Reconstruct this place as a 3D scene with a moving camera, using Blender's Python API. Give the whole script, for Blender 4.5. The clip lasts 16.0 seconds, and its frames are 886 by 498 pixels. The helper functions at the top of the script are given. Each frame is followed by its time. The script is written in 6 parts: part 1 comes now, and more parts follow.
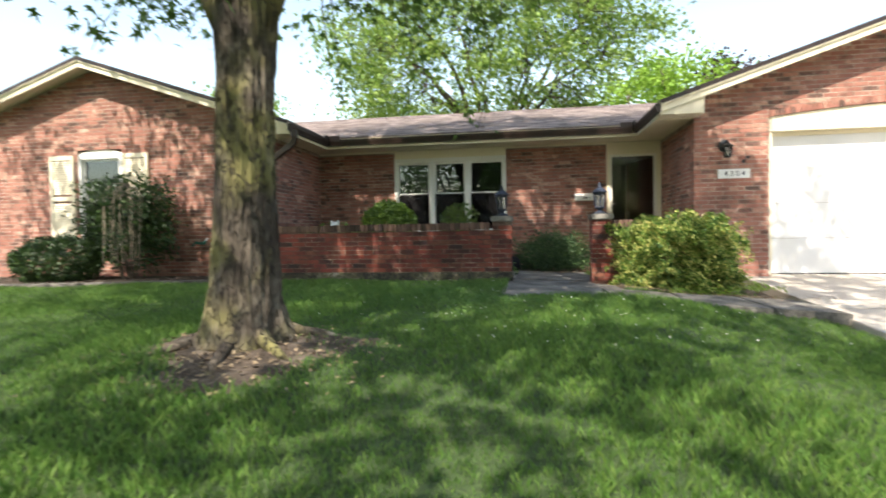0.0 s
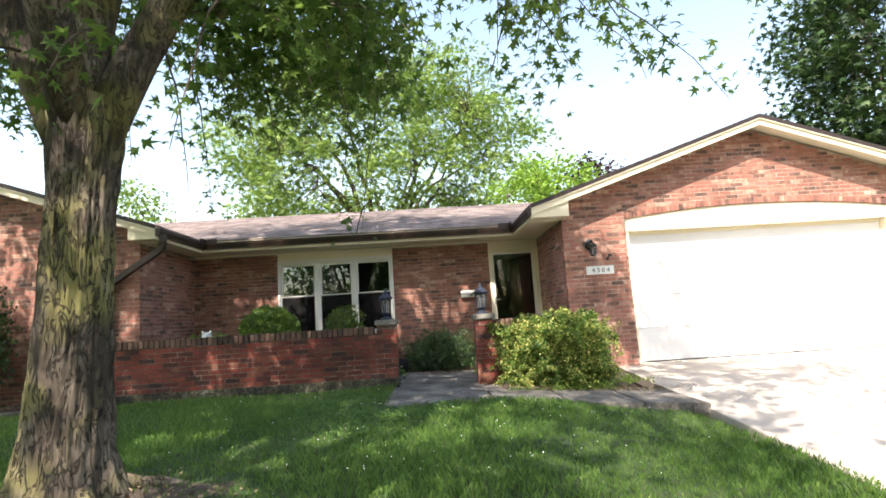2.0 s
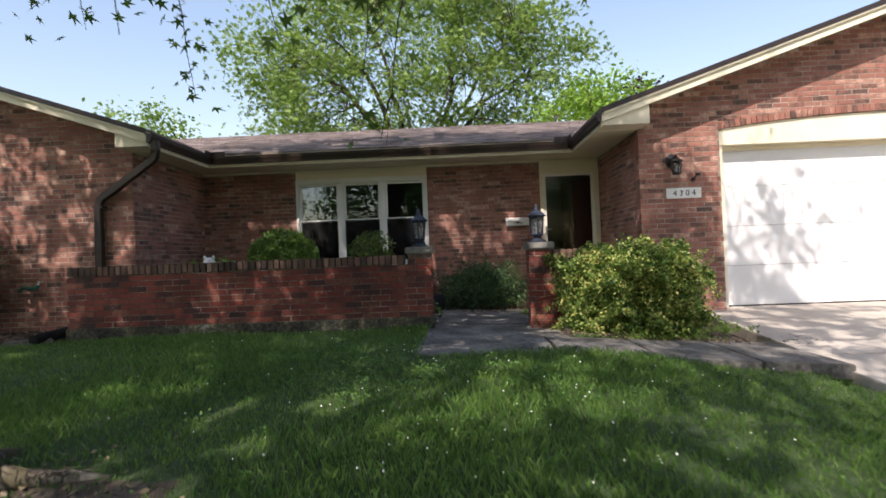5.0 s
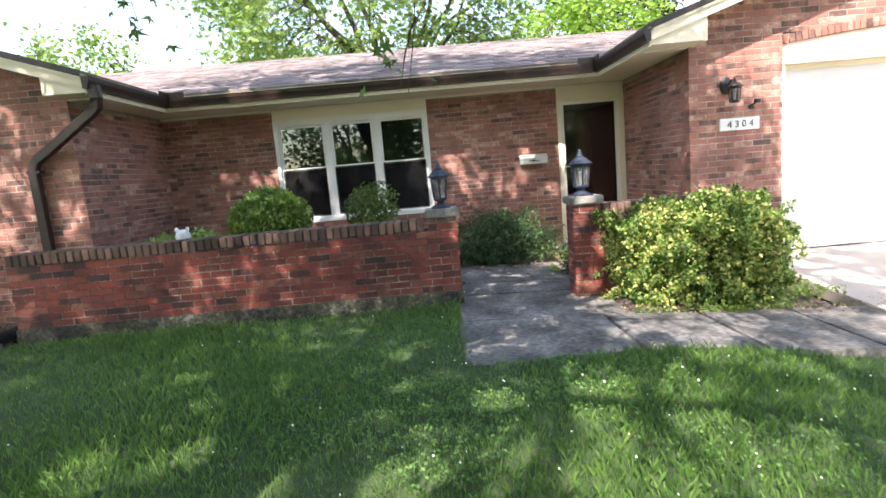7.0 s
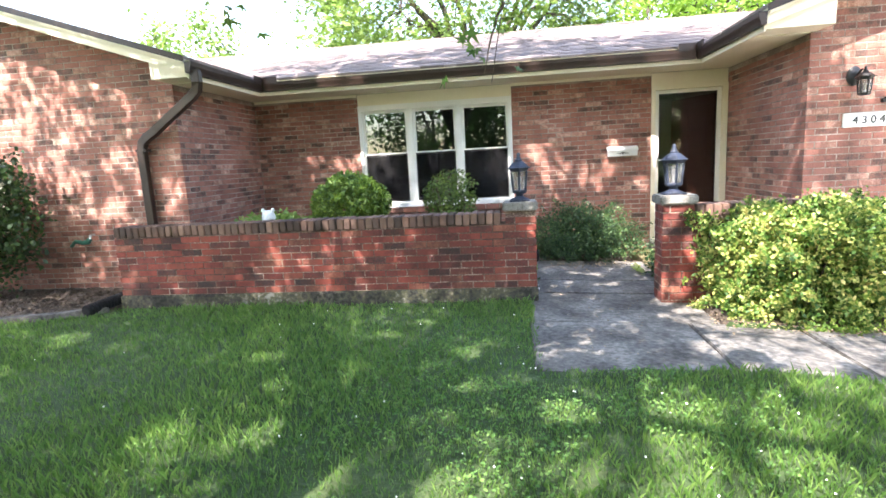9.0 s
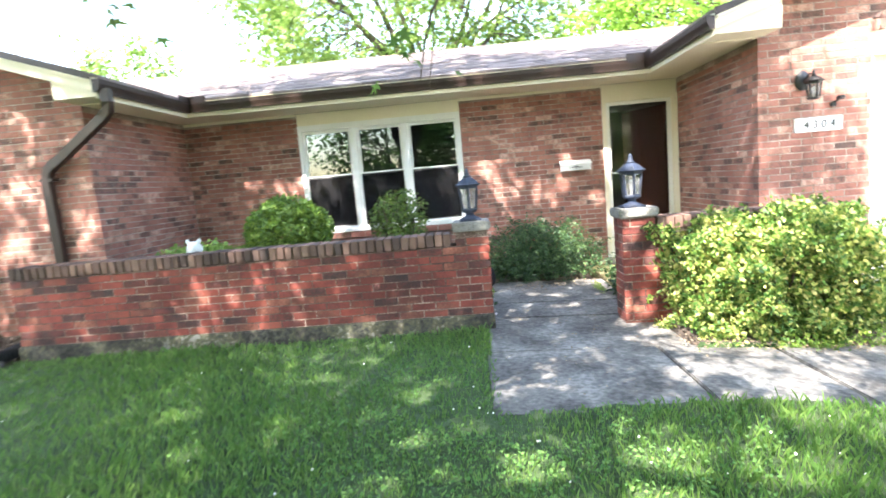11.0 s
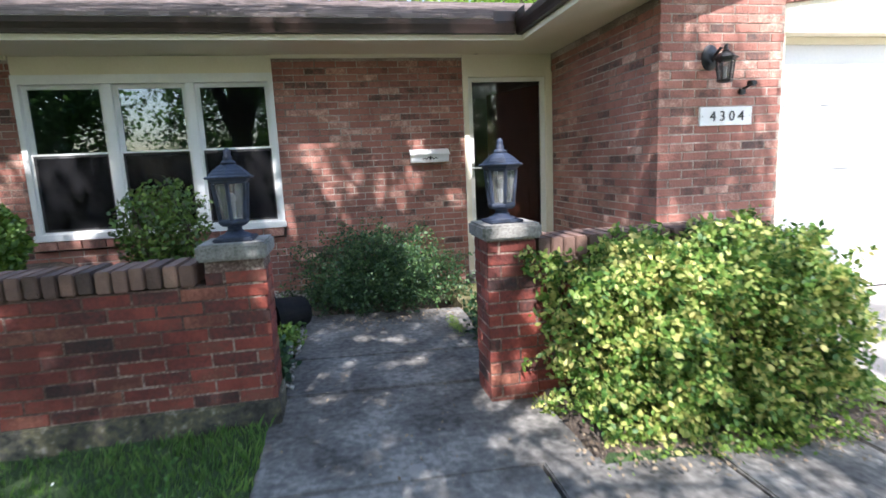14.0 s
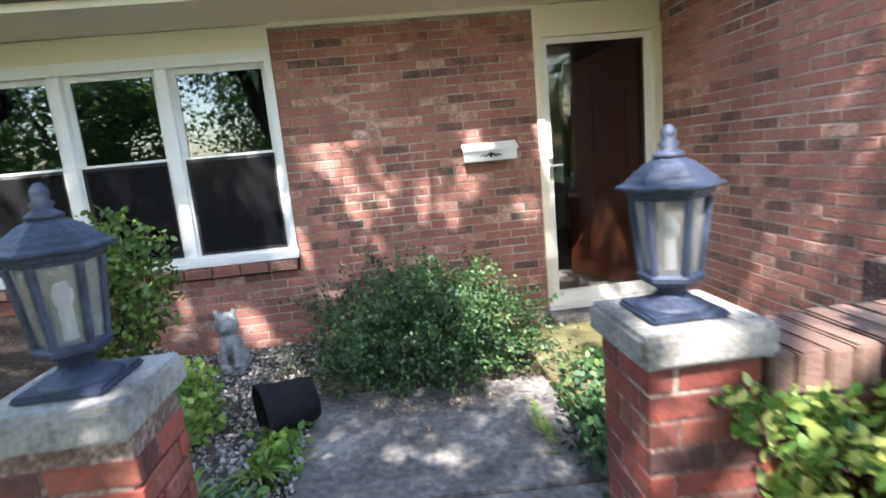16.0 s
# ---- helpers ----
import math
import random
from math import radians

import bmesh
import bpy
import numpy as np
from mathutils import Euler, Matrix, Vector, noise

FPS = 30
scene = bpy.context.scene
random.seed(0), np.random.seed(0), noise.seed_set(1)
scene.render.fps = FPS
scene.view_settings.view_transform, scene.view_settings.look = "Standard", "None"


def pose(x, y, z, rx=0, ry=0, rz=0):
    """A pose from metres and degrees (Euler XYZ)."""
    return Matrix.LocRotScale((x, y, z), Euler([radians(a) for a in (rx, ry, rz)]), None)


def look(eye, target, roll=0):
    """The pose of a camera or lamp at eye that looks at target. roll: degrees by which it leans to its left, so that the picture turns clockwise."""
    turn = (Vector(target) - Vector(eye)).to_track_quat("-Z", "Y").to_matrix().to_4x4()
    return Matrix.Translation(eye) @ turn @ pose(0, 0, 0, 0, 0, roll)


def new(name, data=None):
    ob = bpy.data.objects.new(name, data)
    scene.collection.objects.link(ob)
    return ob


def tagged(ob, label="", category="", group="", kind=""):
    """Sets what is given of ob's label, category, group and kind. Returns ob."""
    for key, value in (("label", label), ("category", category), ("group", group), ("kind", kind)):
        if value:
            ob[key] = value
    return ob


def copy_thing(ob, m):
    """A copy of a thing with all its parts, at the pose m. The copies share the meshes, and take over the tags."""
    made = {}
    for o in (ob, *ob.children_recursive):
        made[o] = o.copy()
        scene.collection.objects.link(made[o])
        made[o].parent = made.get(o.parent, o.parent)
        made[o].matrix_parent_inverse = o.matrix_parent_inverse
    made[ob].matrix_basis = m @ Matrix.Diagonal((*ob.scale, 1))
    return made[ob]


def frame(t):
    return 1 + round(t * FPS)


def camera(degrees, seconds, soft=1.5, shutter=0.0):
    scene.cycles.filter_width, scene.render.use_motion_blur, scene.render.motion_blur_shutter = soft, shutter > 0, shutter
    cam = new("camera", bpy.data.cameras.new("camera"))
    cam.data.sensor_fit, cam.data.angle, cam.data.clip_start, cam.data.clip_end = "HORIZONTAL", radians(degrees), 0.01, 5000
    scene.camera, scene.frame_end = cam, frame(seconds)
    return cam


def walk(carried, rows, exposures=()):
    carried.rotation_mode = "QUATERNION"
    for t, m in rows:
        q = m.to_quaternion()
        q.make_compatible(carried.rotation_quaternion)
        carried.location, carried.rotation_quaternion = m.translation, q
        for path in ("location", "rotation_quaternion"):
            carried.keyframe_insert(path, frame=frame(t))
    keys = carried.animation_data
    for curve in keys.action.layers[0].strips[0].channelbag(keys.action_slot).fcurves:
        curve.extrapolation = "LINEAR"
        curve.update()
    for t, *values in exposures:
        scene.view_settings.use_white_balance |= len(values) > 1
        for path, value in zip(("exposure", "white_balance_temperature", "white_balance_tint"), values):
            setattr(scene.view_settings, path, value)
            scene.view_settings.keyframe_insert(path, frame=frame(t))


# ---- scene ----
cam = camera(80.5, 16.0, soft=1.6, shutter=0.5)
PATH = [
    (0, (0.18, 0.689, 1.811), (-0.135, 2.663, 1.746), -1.0),
    (0.5, (0.294, 0.77, 1.81), (0.201, 2.765, 1.694), -1.7),
    (1, (0.367, 0.782, 1.892), (0.399, 2.781, 1.856), -2.4),
    (1.5, (0.413, 0.788, 1.98), (0.44, 2.783, 2.122), -2.3),
    (2, (0.404, 0.777, 2.007), (0.484, 2.758, 2.267), -3.6),
    (2.5, (0.381, 0.807, 2.022), (0.461, 2.786, 2.3), -4.2),
    (3, (0.361, 0.93, 1.945), (0.454, 2.924, 2.071), -4.6),
    (3.5, (0.311, 1.178, 1.876), (0.511, 3.16, 2.064), -6.9),
    (4, (0.317, 1.495, 1.8), (0.602, 3.475, 1.81), -4.9),
    (4.5, (0.327, 1.879, 1.835), (0.262, 3.877, 1.896), -1.9),
    (7, (-0.261, 3.314, 2.372), (-0.232, 5.293, 2.084), -5.0),
    (7.5, (-0.292, 3.39, 2.428), (-0.462, 5.363, 2.15), -3.9),
    (8, (-0.29, 3.411, 2.431), (-0.572, 5.367, 2.122), -3.8),
    (10.5, (-0.148, 3.645, 2.402), (-0.382, 5.603, 2.072), -2.0),
    (11, (-0.165, 3.889, 2.384), (-0.28, 5.87, 2.131), -5.0),
    (11.5, (-0.098, 4.148, 2.354), (0.002, 6.119, 2.03), -3.4),
    (12, (0.067, 4.419, 2.367), (0.264, 6.388, 2.076), -1.2),
    (12.5, (0.156, 4.681, 2.368), (0.631, 6.594, 2.033), -3.1),
    (13, (0.169, 5.023, 2.387), (0.716, 6.934, 2.16), -4.0),
    (13.5, (0.261, 5.35, 2.373), (0.788, 7.248, 2.026), -4.3),
    (14, (0.347, 5.711, 2.358), (0.725, 7.649, 2.039), -2.6),
    (14.5, (0.391, 6.157, 2.377), (0.867, 8.077, 2.079), -4.8),
    (15, (0.48, 6.554, 2.4), (0.917, 8.472, 2.04), -2.4),
    (15.5, (0.558, 6.914, 2.427), (0.844, 8.862, 2.077), -4.2),
    (16, (0.574, 7.283, 2.462), (0.738, 9.245, 2.11), -5.4),
]
EXPOSURES = [(0.0, 1.42, 7100, 12), (0.5, 1.74, 7100, 13), (1.0, 1.86, 7100, 14), (1.8, 1.70, 7100, 15), (2.3, 1.25, 7100, 18), (3.0, 0.67, 7050, 18), (3.5, 0.65, 7050, 18), (4.5, 0.60, 6900, 20),
             (7.0, 2.01, 6600, 19), (8.0, 2.48, 6600, 19), (10.5, 2.98, 6450, 17), (11.5, 3.11, 6450, 13), (12.5, 2.63, 6350, 13), (13.5, 2.00, 6050, 16), (14.5, 1.81, 5900, 17), (16.0, 2.55, 6150, 18)]
walk(cam, [(t, look(eye, target, roll)) for t, eye, target, roll in PATH], EXPOSURES)

# ---- light ----
SUN_WAY = Vector((0.28, 1.0, -1.28)).normalized()
world = bpy.data.worlds.new("sky")
scene.world = world
world.use_nodes = True
_n, _l = world.node_tree.nodes, world.node_tree.links
_sky = _n.new("ShaderNodeTexSky")
_sky.sky_type = "NISHITA"
_sky.sun_disc = False
_sky.sun_elevation = radians(51)
_sky.sun_rotation = radians(195.6)
_sky.air_density, _sky.dust_density, _sky.ozone_density = 1.5, 1.6, 1.0
_n["Background"].inputs["Strength"].default_value = 0.15
_l.new(_sky.outputs[0], _n["Background"].inputs["Color"])
sun = new("sun", bpy.data.lights.new("sun", "SUN"))
sun.data.energy, sun.data.angle, sun.data.color = 4.0, radians(0.53), (1.0, 0.95, 0.87)
sun.matrix_world = look((0, 0, 30), Vector((0, 0, 30)) + SUN_WAY)


# ---- materials ----
def surface(name, colours, rough=0.7, scale=3.0, fine=40.0, bump=0.2, metal=0.0, vary=0.0, pick=None, through_light=0.0,
            spec=0.5, bump_dist=0.01, stretch=(1, 1, 1), alpha=1.0, stir=1.0, grime=0.0):
    """Noise at two scales between the colours. vary: how far pieces differ. pick: 'object' or 'island'. stir: how
    strongly the noise shows. grime: depth of broad dirty stains, on bark also of painted dapple.
    """
    m = bpy.data.materials.new(name)
    m.use_nodes = True
    n, l = m.node_tree.nodes, m.node_tree.links
    b = n["Principled BSDF"]
    b.inputs["Roughness"].default_value = rough
    b.inputs["Metallic"].default_value = metal
    b.inputs["Alpha"].default_value = alpha
    b.inputs["Specular IOR Level"].default_value = spec
    geo = n.new("ShaderNodeNewGeometry")
    mp = n.new("ShaderNodeMapping")
    mp.inputs["Scale"].default_value = stretch
    l.new(geo.outputs["Position"], mp.inputs["Vector"])
    big = n.new("ShaderNodeTexNoise")
    big.inputs["Scale"].default_value, big.inputs["Detail"].default_value = scale, 3
    small = n.new("ShaderNodeTexNoise")
    small.inputs["Scale"].default_value, small.inputs["Detail"].default_value = fine, 4
    l.new(mp.outputs[0], big.inputs["Vector"])
    l.new(mp.outputs[0], small.inputs["Vector"])
    add = n.new("ShaderNodeMath")
    add.operation = "MULTIPLY_ADD"
    l.new(small.outputs[0], add.inputs[0])
    add.inputs[1].default_value = 0.45
    half = n.new("ShaderNodeMath")
    half.operation = "MULTIPLY"
    half.inputs[1].default_value = 0.55
    l.new(big.outputs[0], half.inputs[0])
    l.new(half.outputs[0], add.inputs[2])
    last = add.outputs[0]
    if stir != 1.0:
        wide = n.new("ShaderNodeMath")
        wide.operation = "MULTIPLY_ADD"
        l.new(last, wide.inputs[0])
        wide.inputs[1].default_value, wide.inputs[2].default_value = stir, 0.5 - 0.5 * stir
        last = wide.outputs[0]
    if pick:
        if pick == "object":
            rnd = n.new("ShaderNodeObjectInfo").outputs["Random"]
        else:
            rnd = geo.outputs["Random Per Island"]
        keep = n.new("ShaderNodeMath")
        keep.operation = "MULTIPLY_ADD"
        l.new(last, keep.inputs[0])
        keep.inputs[1].default_value = 1 - vary
        scaled = n.new("ShaderNodeMath")
        scaled.operation = "MULTIPLY"
        scaled.inputs[1].default_value = vary
        l.new(rnd, scaled.inputs[0])
        l.new(scaled.outputs[0], keep.inputs[2])
        last = keep.outputs[0]
    ramp = n.new("ShaderNodeValToRGB")
    els = ramp.color_ramp.elements
    lo, hi = (0.3, 0.7) if not pick else (0.5 - 0.2 - 0.3 * vary, 0.5 + 0.2 + 0.3 * vary)
    for i, c in enumerate(colours):
        p = lo + (hi - lo) * i / max(1, len(colours) - 1)
        e = els[i] if i < 2 else els.new(p)
        e.position, e.color = p, (*c, 1)
    l.new(last, ramp.inputs[0])
    l.new(ramp.outputs[0], b.inputs["Base Color"])
    if grime:
        dirt = n.new("ShaderNodeTexNoise")
        dirt.inputs["Scale"].default_value, dirt.inputs["Detail"].default_value, dirt.inputs["Roughness"].default_value = 1.7, 5, 0.62
        l.new(geo.outputs["Position"], dirt.inputs["Vector"])
        span = n.new("ShaderNodeMapRange")
        span.inputs["From Min"].default_value, span.inputs["From Max"].default_value = 0.4, 0.6
        span.inputs["To Min"].default_value, span.inputs["To Max"].default_value = 1 - grime, 1.08
        l.new(dirt.outputs[0], span.inputs["Value"])
        soil = n.new("ShaderNodeMix")
        soil.data_type, soil.blend_type = "RGBA", "MULTIPLY"
        soil.inputs["Factor"].default_value = 1.0
        l.new(ramp.outputs[0], soil.inputs["A"])
        l.new(span.outputs[0], soil.inputs["B"])
        l.new(soil.outputs["Result"], b.inputs["Base Color"])
    if bump:
        bp = n.new("ShaderNodeBump")
        bp.inputs["Strength"].default_value, bp.inputs["Distance"].default_value = bump, bump_dist
        l.new(small.outputs[0], bp.inputs["Height"])
        l.new(bp.outputs[0], b.inputs["Normal"])
    if through_light:
        tr = n.new("ShaderNodeBsdfTranslucent")
        l.new(ramp.outputs[0], tr.inputs["Color"])
        mix = n.new("ShaderNodeMixShader")
        mix.inputs[0].default_value = through_light
        l.new(b.outputs[0], mix.inputs[1])
        l.new(tr.outputs[0], mix.inputs[2])
        l.new(mix.outputs[0], n["Material Output"].inputs["Surface"])
    return m


def glass(name, colour=(0.95, 0.98, 0.97), rough=0.0, clear=0.75, ior=1.5, sheen=(1, 1, 1)):
    """A thin pane: clear with a mirror gloss by Fresnel."""
    m = bpy.data.materials.new(name)
    m.use_nodes = True
    n, l = m.node_tree.nodes, m.node_tree.links
    n.remove(n["Principled BSDF"])
    a, g, mix, fr = (n.new("ShaderNode" + k) for k in ("BsdfTransparent", "BsdfGlossy", "MixShader", "Fresnel"))
    a.inputs["Color"].default_value = (*[c * clear for c in colour], 1)
    g.inputs["Roughness"].default_value = rough
    g.inputs["Color"].default_value = (*sheen, 1)
    fr.inputs["IOR"].default_value = ior
    l.new(fr.outputs[0], mix.inputs[0])
    l.new(a.outputs[0], mix.inputs[1])
    l.new(g.outputs[0], mix.inputs[2])
    l.new(mix.outputs[0], n["Material Output"].inputs["Surface"])
    return m


def bark_surface():
    """Maple bark: upright plates parted by dark cracks, with moss in broad patches. Moss and dark stains also imitate
    sun and shade on the trunk.
    """
    m = surface("maple_bark", [(0.05, 0.036, 0.026), (0.1, 0.08, 0.06), (0.23, 0.195, 0.15)], 0.95, 5, 30, 0, stretch=(1, 1, 0.4), stir=1.4, grime=0.55)
    n, l = m.node_tree.nodes, m.node_tree.links
    b = n["Principled BSDF"]
    plain = b.inputs["Base Color"].links[0].from_socket
    geo = n.new("ShaderNodeNewGeometry")
    mp = n.new("ShaderNodeMapping")
    mp.inputs["Scale"].default_value = (1, 1, 0.27)
    l.new(geo.outputs["Position"], mp.inputs["Vector"])
    cr = n.new("ShaderNodeTexNoise")
    cr.inputs["Scale"].default_value, cr.inputs["Detail"].default_value, cr.inputs["Roughness"].default_value = 19, 4, 0.6
    cr.inputs["Distortion"].default_value = 0.8
    l.new(mp.outputs[0], cr.inputs["Vector"])
    sub = n.new("ShaderNodeMath")
    sub.operation, sub.inputs[1].default_value = "SUBTRACT", 0.5
    l.new(cr.outputs[0], sub.inputs[0])
    ab = n.new("ShaderNodeMath")
    ab.operation = "ABSOLUTE"
    l.new(sub.outputs[0], ab.inputs[0])
    rg = n.new("ShaderNodeMapRange")
    rg.inputs["From Max"].default_value = 0.036
    l.new(ab.outputs[0], rg.inputs["Value"])
    dark = n.new("ShaderNodeMix")
    dark.data_type = "RGBA"
    dark.inputs["A"].default_value = (0.045, 0.036, 0.028, 1)
    l.new(rg.outputs[0], dark.inputs["Factor"])
    ms = n.new("ShaderNodeTexNoise")
    ms.inputs["Scale"].default_value = 2.2
    l.new(geo.outputs["Position"], ms.inputs["Vector"])
    mr = n.new("ShaderNodeMapRange")
    mr.inputs["From Min"].default_value, mr.inputs["From Max"].default_value, mr.inputs["To Max"].default_value = 0.46, 0.62, 0.8
    l.new(ms.outputs[0], mr.inputs["Value"])
    moss = n.new("ShaderNodeMix")
    moss.data_type = "RGBA"
    l.new(mr.outputs[0], moss.inputs["Factor"])
    l.new(plain, moss.inputs["A"])
    moss.inputs["B"].default_value = (0.16, 0.15, 0.05, 1)
    l.new(moss.outputs["Result"], dark.inputs["B"])
    l.new(dark.outputs["Result"], b.inputs["Base Color"])
    bp = n.new("ShaderNodeBump")
    bp.inputs["Strength"].default_value, bp.inputs["Distance"].default_value = 1.0, 0.03
    l.new(rg.outputs[0], bp.inputs["Height"])
    l.new(bp.outputs[0], b.inputs["Normal"])
    return m


